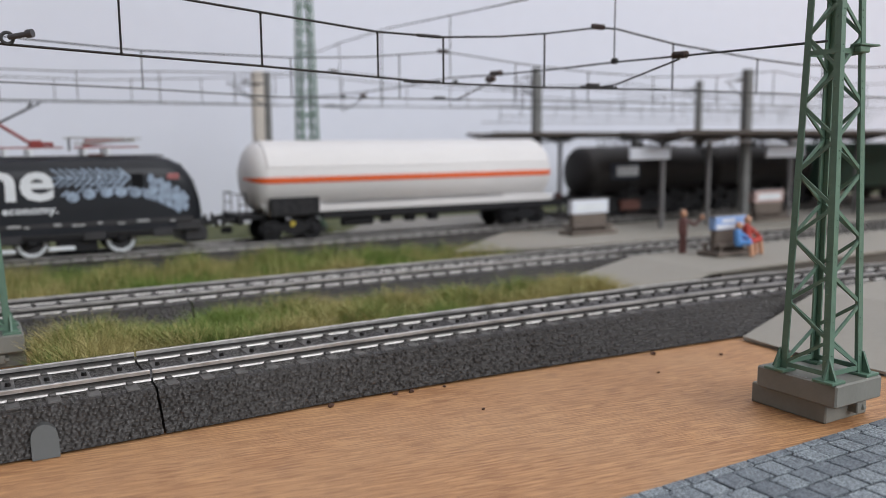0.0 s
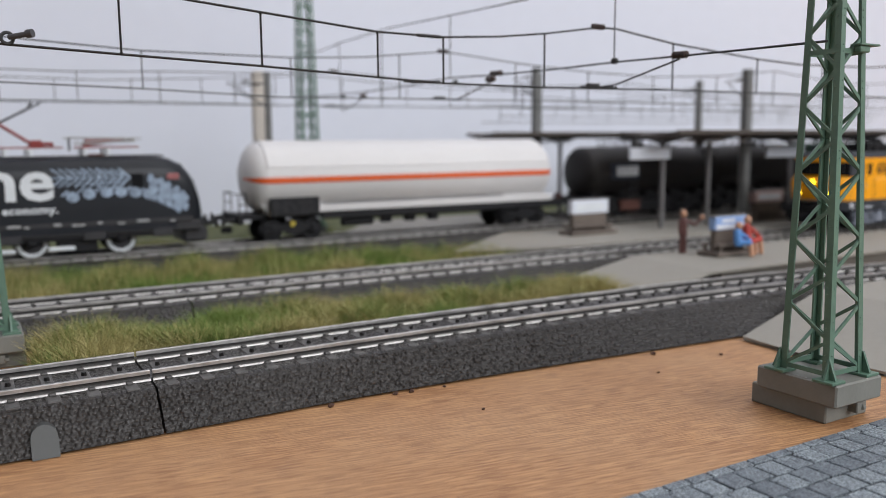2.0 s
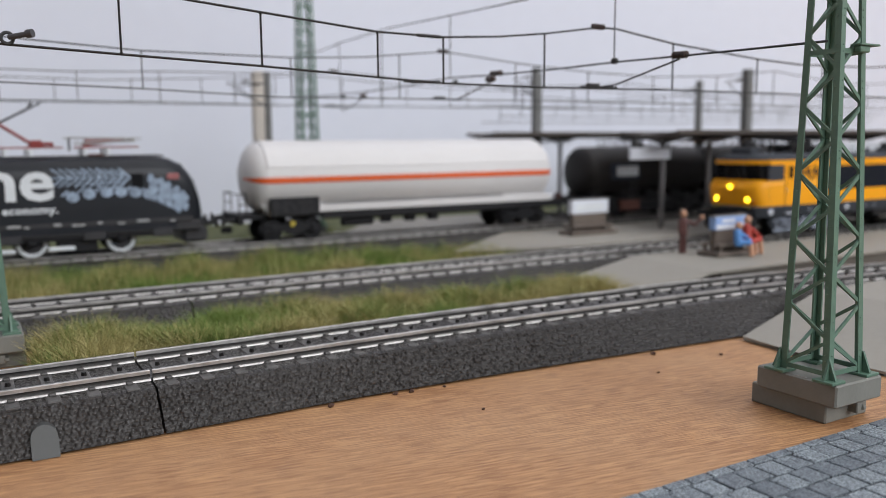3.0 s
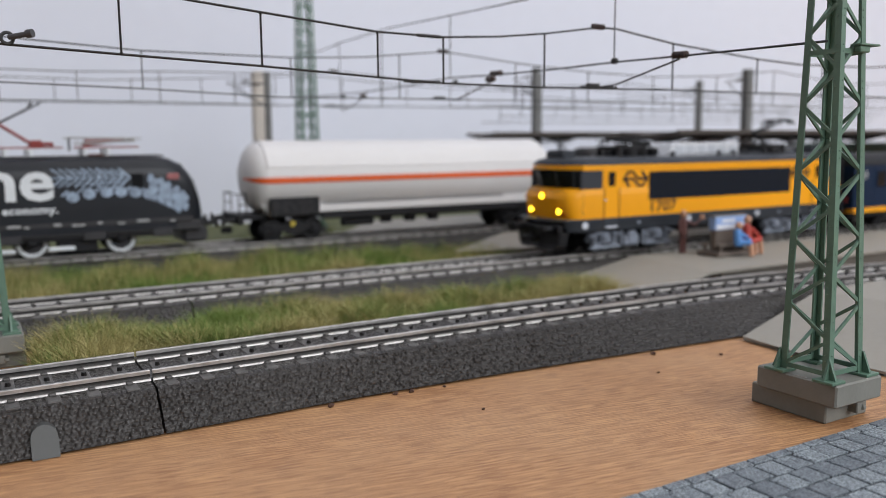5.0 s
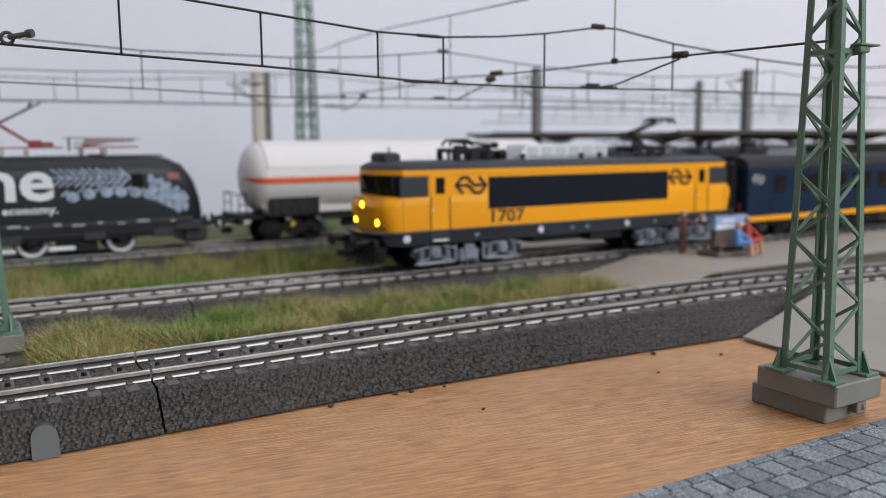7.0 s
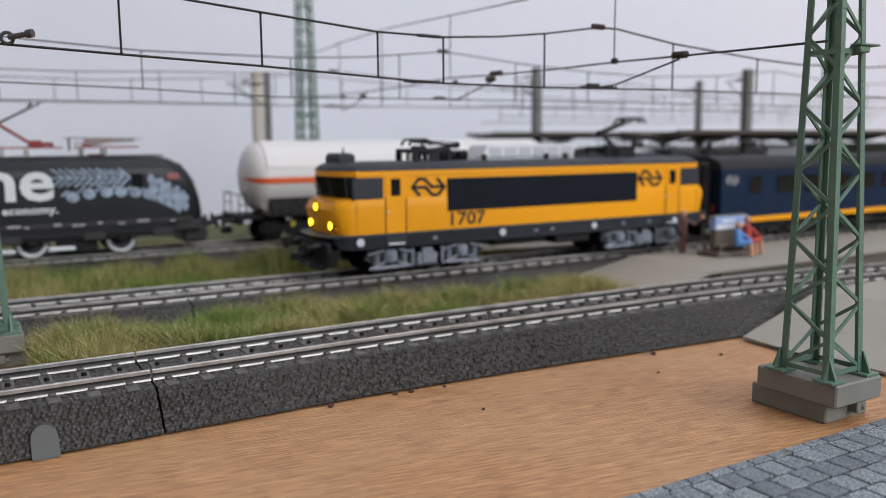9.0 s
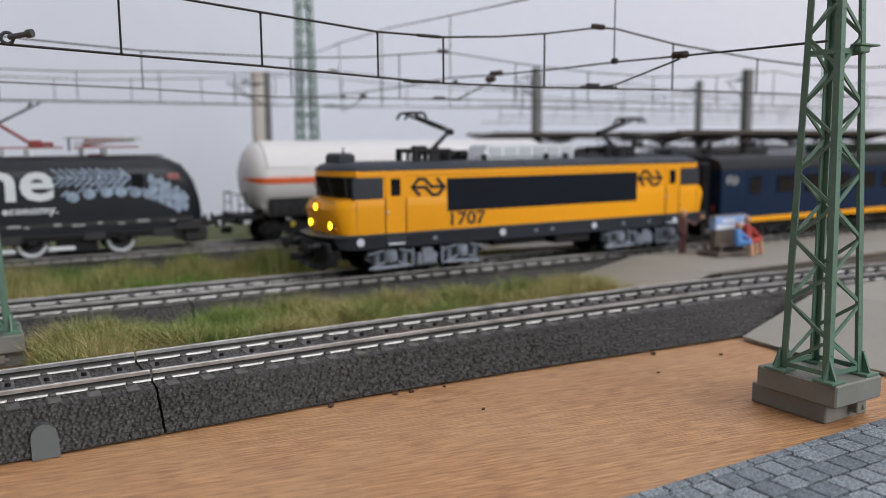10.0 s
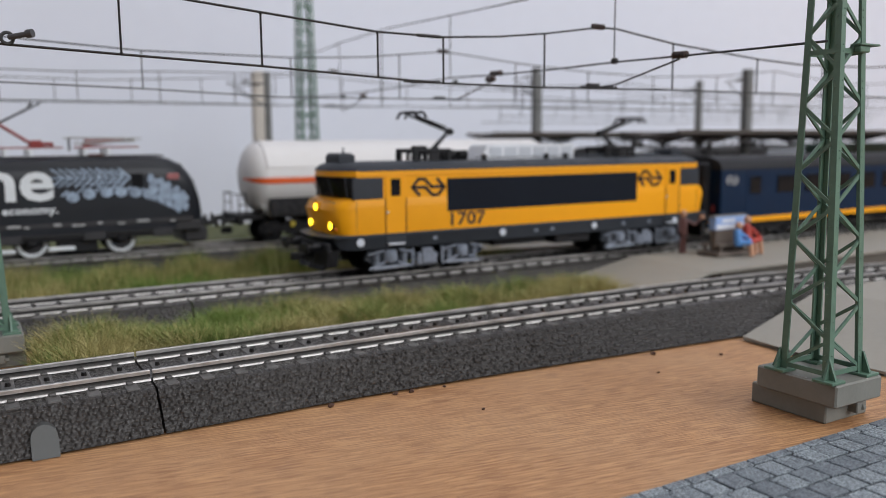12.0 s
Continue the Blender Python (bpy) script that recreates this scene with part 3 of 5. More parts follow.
lattice_mast("lattice_mast", "tall green lattice mast behind the freight train", mm(179.5, 466, 0), 200, 6.5, 3.0, (0, 0), (0, 0), True)


def slab_mast(name, x, y, top, r, material, label, foot=10.0):
    th = thing(name, label, "mast", mm(x, y, foot), group="concrete masts")
    b = box(BM(), -r, r, -r, r, 0, top - foot, r * 0.3)
    part("pole", b, material, th)
    b = box(BM(), -r * 1.7, r * 1.7, -r * 1.7, r * 1.7, 0, 2.2, 0.3)
    part("foot_block", b, MASTBASE, th)
    b = BM()
    tube(b, (-r, 0, top - foot - 6), (-r - 16, 0, top - foot - 8), 0.35)
    tube(b, (-r, 0, top - foot - 18), (-r - 14, 0, top - foot - 9), 0.35)
    part("cantilever", b, WIREGREY, th, "thin bracket arms")
    b = BM()
    for k in range(4):
        tube(b, (-r - 3 - k * 0.9, 0, top - foot - 6.3 - .12 * k), (-r - 3.6 - k * .9, 0, top - foot - 6.4 - .12 * k), 0.9, 8)
    part("insulator", b, INSUL, th)


slab_mast("platform_mast", 323.6, 430, 107, 2.2, CONCRETE, "grey concrete catenary mast behind the freight train", 9)
slab_mast("platform_mast", 330.5, 436, 104, 1.7, CONCRETE, "slim grey catenary mast behind the freight train", 9)
slab_mast("platform_mast", 509.8, 462, 106.6, 2.3, CONCRETE, "grey concrete catenary mast behind the black tank wagons", 0)
slab_mast("platform_mast", 406, 331, 101, 2.7, CONCRETE, "thick grey catenary mast rising through the canopy")
slab_mast("platform_mast", 142.0, 425, 97, 1.5, CONCRETE, "grey-green concrete catenary mast behind the freight train", 0)
slab_mast("wooden_post", 161, 500, 104, 3.6, BEIGE, "beige post behind the freight train", 0)


# ---- overhead wires ----
def smooth_line(pts, x):
    for (xa, za), (xc, zc) in zip(pts, pts[1:]):
        if xa <= x <= xc:
            return za + (zc - za) * (x - xa) / (xc - xa)
    return pts[-1][1]


def wire_path(bm, pts, r, seg=6):
    pts = [Vector(p) for p in pts]
    rings = []
    for i, p in enumerate(pts):
        d = (pts[min(i + 1, len(pts) - 1)] - pts[max(i - 1, 0)]).normalized()
        s = d.cross(Vector((0, 0, 1)))
        s = s.normalized() if s.length > 1e-4 else Vector((1, 0, 0))
        u = s.cross(d)
        rings.append([p + (s * math.cos(2 * math.pi * j / seg) + u * math.sin(2 * math.pi * j / seg)) * r for j in range(seg)])
    return loft(bm, rings)


def catenary(label, y, contact, messenger, droppers, r, sleeves=()):
    th = thing("catenary_wire", label, "overhead wire", mm(0, y, 0), group="overhead wires")
    part("contact_wire", wire_path(BM(), [(x, 0, z) for x, z in contact], r), WIRE, th, smooth=True)
    part("messenger_wire", wire_path(BM(), [(x, 0, z) for x, z in messenger], r), WIRE, th, smooth=True)
    for x in droppers:
        za, zc = smooth_line(contact, x), smooth_line(messenger, x)
        b = tube(BM(), (x, 0, za), (x, 0, zc), r * 0.85, 6)
        ball(b, (x, 0, za + .2), r * 1.35, 1, 1, 1, 6, 4)
        ball(b, (x, 0, zc - .2), r * 1.35, 1, 1, 1, 6, 4)
        part("dropper", b, WIRE, th, smooth=True)
    for xa, xc, z in sleeves:
        part("wire_joint", tube(BM(), (xa, 0.2, z), (xc, 0.2, z - 0.1), r * 1.5, 6), WIRE, th)


catenary("black stamped catenary wire over the near track", Y_NEAR,
         [(-70, 82.5), (7.8, 79.2), (30.7, 78.2), (61, 77.0), (91.7, 75.4), (110.7, 74.5), (143.4, 74.3), (194.9, 74.9), (259.4, 74.9), (420, 75)],
         [(-70, 102), (0, 96), (30.7, 92.4), (44.9, 90.7), (61.9, 89.2), (91.6, 86.6), (110.8, 86.4), (128, 87.5), (144.3, 89.3), (164, 92.2), (171, 92.2), (194.4, 89.2), (234.5, 86.2), (257, 85.3), (300, 86), (350, 90), (420, 88)],
         [30.7, 61.6, 91.6, 110.7, 144, 194.6, 234.5, 270], 0.30, [(103, 110, 86.5), (99, 109.5, 74.8)])
catenary("thin grey catenary wire over the locomotive's track", Y_MID,
         [(-70, 80), (10, 77.9), (51, 77), (96, 75.3), (143, 75.7), (224, 76.2), (420, 76.5), (640, 76.5)],
         [(-70, 97), (19, 90.7), (51, 89), (102, 89), (130, 90.5), (164, 94.1), (200, 91.1), (237, 89), (276, 88.2), (320, 90), (360, 94), (420, 89), (520, 93), (640, 90)],
         [51.4, 101.5, 144.5, 198.3, 237, 275.8, 318, 360, 400, 440, 490], 0.24)
catenary("thin grey catenary wire over the freight train", Y_FAR,
         [(-70, 78), (14, 78.1), (83, 78.4), (166, 77.6), (271, 79), (640, 79)],
         [(-70, 92), (15, 90.7), (43, 90.6), (83, 92.1), (131, 92.8), (167, 95), (220, 91), (270, 90), (330, 93), (360, 95), (420, 91), (500, 92), (640, 90)],
         [14.5, 44.4, 78.8, 113, 147, 190, 232, 275, 318, 360, 402, 445, 490, 540], 0.24)
catenary("thin grey catenary wire along the wall side", 436,
         [(-70, 80), (100, 80), (300, 81), (700, 81)],
         [(-70, 92), (60, 91), (120, 94), (172, 97), (230, 93), (300, 92), (360, 95), (430, 92), (700, 93)],
         [40, 75, 110, 150, 190, 232, 275, 318, 360, 402, 445, 490, 540], 0.24)


catenary("thin grey catenary wire over the platform tracks", 470,
         [(322, 77), (420, 77.5), (560, 78), (760, 78)],
         [(322, 96), (360, 91), (410, 89), (460, 92), (512, 97), (560, 91), (610, 89), (680, 93), (760, 90)],
         [340, 372, 404, 436, 468, 500, 532, 564, 596, 628, 660, 700], 0.3)
catenary("thin grey catenary wire along the white wall", 512,
         [(335, 74), (480, 74.5), (620, 75), (820, 75)],
         [(335, 87), (400, 86), (460, 90), (512, 93), (580, 87), (640, 86), (700, 91), (820, 88)],
         [352, 388, 424, 460, 496, 532, 568, 604, 640, 676, 712, 750], 0.3)


def insulator(bm, a, c, r):
    a, c = Vector(a), Vector(c)
    for k in range(5):
        p, q = a.lerp(c, k / 5 + .03), a.lerp(c, k / 5 + .14)
        tube(bm, p, q, r, 10)
    tube(bm, a, c, r * .5, 8)
    return bm


def cross_span():
    th = thing("cross_span", "blackened cross-span wires hung between the green lattice masts", "overhead wire", mm(0, 0, 0))
    part("lower_rope", wire_path(BM(), [(158, 109, 79.4), (163.5, 135, 80.5), (165.5, 157, 81.2), (167, 183, 82.0), (167.5, 219, 82.4), (168, 250, 83.2), (168, 278, 84.4), (169, 330, 83.5), (170, 386, 84), (175, 462, 86)], 0.3), WIRE, th, smooth=True)
    part("upper_rope", wire_path(BM(), [(157, 108, 128), (162, 150, 113), (166, 190, 108), (168, 229, 106.8), (168, 279, 108.3), (168, 331, 110), (169, 386, 109.8), (170, 419, 108.6), (175, 462, 113)], 0.26), WIREGREY, th, smooth=True)
    for y, z0, z1 in ((184, 82, 108), (277.5, 84.4, 108.2), (338, 77, 110), (386, 80, 109.8)):
        part("hanger", tube(BM(), (167, y, z0), (167, y, z1), 0.2, 6), WIREGREY, th)
    for y, zc, zm in ((Y_NEAR, 75.0, 92.2), (Y_MID, 75.9, 94.0), (Y_FAR, 77.6, 95.0)):
        part("steady_arm", wire_path(BM(), [(166, y - 30, 80.5), (166.5, y - 22, 79), (167, y - 4, 75.4), (166, y, zc + .1)], 0.26), WIRE, th, smooth=True)
        part("insulator", insulator(BM(), (165.4, y - 33, 81.4), (165.6, y - 28, 81.6), 1.0), INSUL, th, "ribbed brown insulator")
        part("insulator", insulator(BM(), (161.5, y, zm + .2), (166, y, zm + .2), 0.85), INSUL, th, "ribbed brown insulator")
        part("clamp", box(BM(), 166.2, 168.0, y - 4.6, y - 2.6, 81.5, 83.2, 0.4), WIRE, th)
        part("clamp", box(BM(), 159.5, 164.5, y - .5, y + .5, zc, zc + 1.0, 0.3), WIRE, th)
        part("clamp_rail", box(BM(), 157.5, 171.5, y - .35, y + .35, zc - .35, zc + .3, 0.15), WIRE, th)
    b = tube(tube(BM(), (9.5, Y_NEAR - 1.5, 80.4), (13.0, Y_NEAR - 4, 81.0), 0.55, 10), (12.6, Y_NEAR - 3.7, 80.95), (13.6, Y_NEAR - 4.4, 81.1), .85, 12)
    part("insulator", b, WIREGREY, th, "grey metal insulator above the near track")
    b = torus(BM(), (9.2, Y_NEAR - .8, 80.3), None, 1.1, 0.35, 16, 6)
    part("insulator_ring", b, WIRE, th)
    part("stay_wire", wire_path(BM(), [(-20, Y_NEAR, 85.5), (0, Y_NEAR, 82), (8.3, Y_NEAR - .6, 80.6)], 0.3), WIRE, th)
    b = tube(BM(), (168, 244, 83.6), (168, 250, 83.8), 1.0, 8)
    part("insulator", b, INSUL, th)


cross_span()


# ---- canopy and platform furniture ----
def canopy(label, x0, yc, half, zc, posts, lamps, skew):
    th = thing("platform_canopy", label, "canopy", mm(0, 0, 0), group="platform canopies")
    prof = [(-half, zc + 1.6), (-half, zc + 2.9), (0, zc + 1.2), (half, zc + 2.9), (half, zc + 1.6), (0, zc - .8)]
    part("roof", loft(BM(), [[(x + y * skew, yc + y, z) for y, z in prof] for x in (x0, 700)]), CANOPY, th, "dark brown butterfly roof")
    for y in (-half, half):
        part("fascia", loft(BM(), [[(x + y * skew, yc + y - .5, zc + 1.2), (x + y * skew, yc + y + .5, zc + 1.2), (x + y * skew, yc + y + .5, zc + 3.3), (x + y * skew, yc + y - .5, zc + 3.3)] for x in (x0, 700)]), CANOPY, th, "brown edge board")
    for x in posts:
        part("post", box(BM(), x - 1.2, x + 1.2, yc - 1.2, yc + 1.2, 9, zc, 0.4), POSTGREY, th, "grey square post")
        b = BM()
        loft(b, [[(x + u, yc - half + 3, zc + 1.2), (x + u, yc, zc - .6), (x + u, yc + half - 3, zc + 1.2), (x + u, yc, zc - 4.4)] for u in (-.6, .6)])
        part("bracket", b, POSTGREY, th)
    for x in lamps:
        lp = part("lamp", box(BM(), x - 6, x + 6, yc - 13, yc - 10.6, zc - 3.4, zc - 1.8, 0.4), SIGNWHITE, th, "pale strip lamp")
        part("lamp_rod", tube(BM(), (x, yc - 11.8, zc - 2), (x, yc - 11.8, zc + .6), 0.3, 6), POSTGREY, lp)


def platform_sign(x0, x1, z0, z1, y):
    th = thing("hanging_sign", "pale grey sign hanging under the brown canopy", "sign", mm((x0 + x1) / 2, y, z0), group="hanging signs")
    w, h = (x1 - x0) / 2, z1 - z0
    part("panel", box(BM(), -w, w, -0.8, 0.8, 0, h, 0.25), SIGNWHITE, th)
    b = BM()
    for x in (-w * .7, w * .7):
        tube(b, (x, 0, h), (x, 0, 62.5 - z0), 0.3, 6)
    part("rods", b, POSTGREY, th)


canopy("long dark brown butterfly canopy over the island platform", 327, 332, 29, 61.4, (339, 376, 450, 520, 590), (345, 366, 392, 440, 480, 540), 0.25)
canopy("long dark brown canopy over the platform behind the freight train", 286, 440, 28, 62.0, (352, 420, 490, 560, 630), (330, 345, 400), 0.3)
platform_sign(312, 342, 49, 55.4, 330)
platform_sign(424, 460, 48.5, 55.6, 330)


def bench(name, label, x, y, z, w, face, stripe):
    top = 16.6 if stripe else 18.2
    th = thing(name, label, "bench", mm(x, y, z), group="platform benches")
    part("plinth", box(BM(), -w * .62, w * .62, -6, 6, 0, 2.0, 0.4), BENCH, th, "dark brown plinth")
    part("back", box(BM(), -w * .46, w * .46, -1.6, 1.6, 1.8, 11.0, 0.4), BENCH, th, "brown back wall")
    for s in (-1, 1):
        part("seat", box(BM(), -w * .56, w * .56, min(s * 1.6, s * 5.4), max(s * 1.6, s * 5.4), 4.2, 5.2, 0.3), BENCH, th, "brown slatted seat")
        for u in (-1, 1):
            part("leg", box(BM(), u * w * .45 - .6, u * w * .45 + .6, min(s * 3.6, s * 4.6), max(s * 3.6, s * 4.6), 1.9, 4.3), BENCH, th)
    bd = part("sign_board", box(BM(), -w * .5, w * .5, -1.9, 1.9, 11.0, top, 0.3), face, th, "pale sign board")
    part("frame", box(BM(), -w * .52, w * .52, -1.6, 1.6, top - .1, top + .6, 0.2), POSTGREY, th)
    if stripe:
        part("lower_stripe", box(BM(), -w * .47, w * .47, -2.05, -1.8, 11.3, 13.3), SIGNWHITE, bd)
        part("picture_bar", box(BM(), -w * .30, w * .1, -2.05, -1.8, 14.2, 15.6), SIGNWHITE, bd)
    else:
        part("picture_bar", box(BM(), -w * .38, w * .38, -2.05, -1.8, 12.6, 16.4), LABEL, bd)


bench("platform_bench", "brown back-to-back platform bench with a pale blue sign", 283, 238, 10, 20, SIGNBLUE, True)
bench("platform_bench", "brown platform bench with a white sign under the canopy", 286, 333, 10, 25, SIGNWHITE, False)
bench("platform_bench", "brown platform bench with a pinkish sign under the canopy", 428, 331, 10, 27, SIGNPINK, False)


def figure(name, label, at, shapes, mats):
    """A small painted figure as one plain mesh."""
    bm = BM()
    for k, (kind, a, c, r) in enumerate(shapes):
        n0 = len(bm.faces)
        if kind == "limb":
            tube(bm, a, c, r, 10, r * .85)
            ball(bm, a, r, 1, 1, 1, 10, 6)
            ball(bm, c, r * .85, 1, 1, 1, 10, 6)
        else:
            ball(bm, a, r, *c, 12, 8)
        bm.faces.ensure_lookup_table()
        for f in bm.faces[n0:]:
            f.material_index = mats[1][k]
    ob = part(name, bm, mats[0], None, smooth=True, at=at)
    tagged(ob, label, "figurine", "figurines")


SKIN = mat("figure_skin", (0.50, 0.27, 0.17), 0.5, bump=0)
FIGBLUE = mat("figure_blue", (0.10, 0.27, 0.60), 0.5, bump=0)
figure("standing_figurine", "tiny standing figurine in dark red-brown clothes on the platform", mm(270.3, 251.5, 10, 0, 0, -10) @ Matrix.Scale(0.93, 4),
       [("limb", (-.9, 0, .3), (-.8, 0, 9), 1.0), ("limb", (.9, 0, .3), (.8, 0, 9), 1.0), ("limb", (0, 0, 9), (0, 0, 15.4), 2.0),
        ("limb", (1.8, -.5, 15.2), (4.8, -2, 13.2), .75), ("limb", (4.8, -2, 13.2), (8.4, -2.5, 16.3), .65), ("limb", (-1.9, 0, 15.2), (-2.4, -.6, 10), .75),
        ("ball", (0, 0, 18.6), (1, 1, 1.2), 1.55), ("ball", (8.8, -2.5, 16.8), (1, 1, 1), 1.2)],
       ([FIGDARK, SKIN], [0, 0, 0, 0, 0, 0, 1, 1]))
figure("seated_figurine", "tiny seated figurines in red and blue on the bench", mm(284.0, 231.0, 10, 0, 0, 12) @ Matrix.Scale(1.02, 4),
       [("limb", (2.4, -1, 6.0), (2.2, -.6, 12.0), 2.1), ("limb", (2.6, -2, 6), (8.0, -3.6, 6.6), 1.4), ("limb", (8.0, -3.6, 6.6), (9.2, -4.0, 1), 1.0), ("limb", (2.8, -.8, 6), (6.6, -2, 6.2), 1.35), ("limb", (6.6, -2, 6.2), (6.8, -3.0, 1), 1.0),
        ("limb", (3.6, -2, 11.2), (7.4, -3.4, 8.0), .85), ("ball", (2.4, -.8, 15.0), (1, 1, 1.15), 1.6),
        ("limb", (-4.4, -.6, 6.0), (-4.6, -.2, 10.4), 1.9), ("limb", (-4.2, -1.2, 6), (-2.0, -4.4, 6.0), 1.3), ("limb", (-2.0, -4.4, 6), (-1.6, -5, 1), 1.0), ("limb", (-3.4, -1.6, 9.6), (-.8, -3.6, 7.2), .8), ("ball", (-4.2, -.4, 13), (1, 1, 1.1), 1.45), ("limb", (-.4, -4, 5.2), (.6, -4.6, 1), 1.0)],
       ([FIGRED, FIGBLUE, SKIN], [0, 0, 2, 0, 2, 0, 2, 1, 1, 2, 1, 2, 2]))


# ---- rolling stock: common parts ----
def wheel_mesh(r, w=2.2):
    bm = tube(BM(), (0, -w / 2, 0), (0, w / 2, 0), r, 24)
    tube(bm, (0, w / 2, 0), (0, w / 2 + .7, 0), r + 0.7, 24)
    return bm


def wheelset(parent, x, z, r, material=BLACKPL, rim=None, y=8.9):
    for s in (-1, 1):
        w = part("wheel", wheel_mesh(r), material, parent, at=mm(x, s * y, z, 0, 0, 0 if s < 0 else 180), smooth=True)
        if rim and s < 0:
            part("rim", torus(BM(), (0, -1.2, 0), None, r - .9, .85, 28, 6), rim, w, smooth=True)
    part("axle", tube(BM(), (x, -y, z), (x, y, z), .9, 8), BLACKPL, parent)


def buffers(parent, x, z, s, r=2.4):
    for y in (-10, 10):
        b = tube(BM(), (x, y, z), (x + s * 3.5, y, z), 1.3, 10)
        tube(b, (x + s * 3.5, y, z), (x + s * 6.2, y, z), 0.9, 10)
        tube(b, (x + s * 6.0, y, z), (x + s * 6.8, y, z), r, 14)
        part("buffer", b, BLACKPL, parent, smooth=True)


def freight_bogie(parent, x, rw, y=11.5, up=0.0):
    b = BM()
    for s in (-1, 1):
        o = [(-15.5, 4.6), (-13, 7.6), (-5, 7.9), (-3, 10.5), (3, 10.5), (5, 7.9), (13, 7.6), (15.5, 4.6), (12.5, 3.6), (6, 5.2), (3, 3.0), (-3, 3.0), (-6, 5.2), (-12.5, 3.6)]
        loft(b, [[(x + u, s * y - 1, v) for u, v in o], [(x + u, s * y + 1, v) for u, v in o]])
        for u in (-10.3, 10.3):
            box(b, x + u - 1.7, x + u + 1.7, s * y - 1.9, s * y + 1.9, 4.0, 7.2, 0.4)
        for u in (-2, 0, 2):
            tube(b, (x + u, s * y - s * 0, 3.4), (x + u, s * y, 9.2), 0.8, 8)
    bmesh.ops.translate(b, verts=b.verts, vec=(0, 0, up))
    part("bogie_frame", b, BLACKPL, parent, "black bogie side frames")
    for u in (-10.3, 10.3):
        wheelset(parent, x + u, rw + up, rw)


def tank_shell(bm, x0, x1, zc, r, dome, seg=40):
    rings = []
    for k in range(7):
        a = radians(90 * k / 6)
        rings.append((x0 + dome * (1 - math.sin(a)), max(0.05, r * math.cos(a) ** 0.8)) if k < 6 else (x0, 0.05))
    rings = rings[::-1]
    rings[-1] = (x0 + dome, r)
    prof = rings + [(x1 - (p[0] - x0), p[1]) for p in rings[::-1]]
    loft(bm, [[(x, rr * math.sin(2 * math.pi * j / seg), zc + rr * math.cos(2 * math.pi * j / seg)) for j in range(seg)] for x, rr in prof])
    return bm


# ---- white tank wagon ----
def white_tank_wagon():
    th = thing("tank_wagon", "white gas tank wagon with an orange band on black bogies", "tank wagon", mm(207.7, Y_FAR, RAIL), group="tank wagons")
    part("tank", tank_shell(BM(), -93.5, 86, 32.2, 17.2, 9), TANKWHITE, th, "glossy white tank", smooth=True)
    b = BM()
    rings = []
    for x in (-85.5, 78):
        rr = 17.5
        arc = []
        for j in range(17):
            a = radians(-74 + 148 * j / 16)
            arc.append((x, (rr + .25) * math.sin(a), 32.2 + (rr + .25) * math.cos(a)))
        for j in range(17):
            a = radians(74 - 148 * j / 16)
            arc.append((x, (rr - .5) * math.sin(a), 32.2 + (rr - .5) * math.cos(a)))
        rings.append(arc)
    loft(b, rings)
    part("sun_shield", b, TANKWHITE, th, "white sheet-metal sun shield", smooth=True)
    b = BM()
    rings = []
    for x, rr in ((-93.45, 3.5), (-93.2, 6.2), (-92.6, 9.4), (-91.2, 12.75), (-89.0, 15.6), (-86.3, 17.15), (-84.5, 17.45), (77, 17.45), (78.8, 17.15), (81.5, 15.6), (83.7, 12.75), (84.9, 9.8)):
        ring = []
        for s0, s1 in ((rr + .12, 1), (rr - .3, -1)):
            for j in range(4):
                a = radians(-89.0 - 9.0 * (j if s1 > 0 else 3 - j) / 3)
                ring.append((x, s0 * math.sin(a), 32.2 + s0 * math.cos(a)))
        rings.append(ring)
    loft(b, rings)
    part("orange_band", b, ORANGE, th, "orange band round the tank", smooth=True)
    b = box(BM(), -99, 92, -9, 9, 12.4, 15.2, 0.3)
    box(b, -99.5, -97, -14, 14, 10.8, 15.6, 0.3)
    box(b, 90, 92.5, -14, 14, 10.8, 15.6, 0.3)
    loft(b, [[(-60, s - .7, 12.5), (-40, s - .7, 10.4), (40, s - .7, 10.4), (60, s - .7, 12.5), (60, s - .7, 14.5), (-60, s - .7, 14.5)] for s in (-8.5, -7.3)])
    part("underframe", b, BLACKPL, th, "black underframe")
    for y in (-14.2, 12.8):
        part("side_beam", box(BM(), -60.5, 84, y, y + 1.4, 15.2, 18.6, .3), TANKWHITE, th, "white longitudinal side beam")
        part("lower_beam", box(BM(), -58, 90, y + .1, y + 1.3, 11.4, 15.1, .3), BLACKPL, th, "black lower side beam")
    for x in (-72, 66):
        b = BM()
        loft(b, [[(x - 11, -10, 13.5), (x + 15, -10, 13.5), (x + 16, -12.6, 19.5), (x - 16, -12.6, 19.5)], [(x - 11, 10, 13.5), (x + 15, 10, 13.5), (x + 16, 12.6, 19.5), (x - 16, 12.6, 19.5)]])
        part("saddle", b, TANKWHITE, th, "white tank saddle", smooth=True)
        freight_bogie(th, x, 5.3, up=FAR_UP)
    b = box(BM(), -84.5, -59.5, -15.2, -14.4, 14.0, 22.8, 0.2)
    p = part("data_panel", b, BLACKPL, th, "black data panel with pale bars")
    rng = random.Random(8)
    for k in range(5):
        x = -83.0
        while x < -63:
            w = rng.uniform(1.5, 4.5)
            part("data_bar", box(BM(), x, x + w, -15.36, -15.15, 15.6 + k * 1.4, 16.1 + k * 1.4), LOCOGREY, p)
            x += w + rng.uniform(1.2, 3.5)
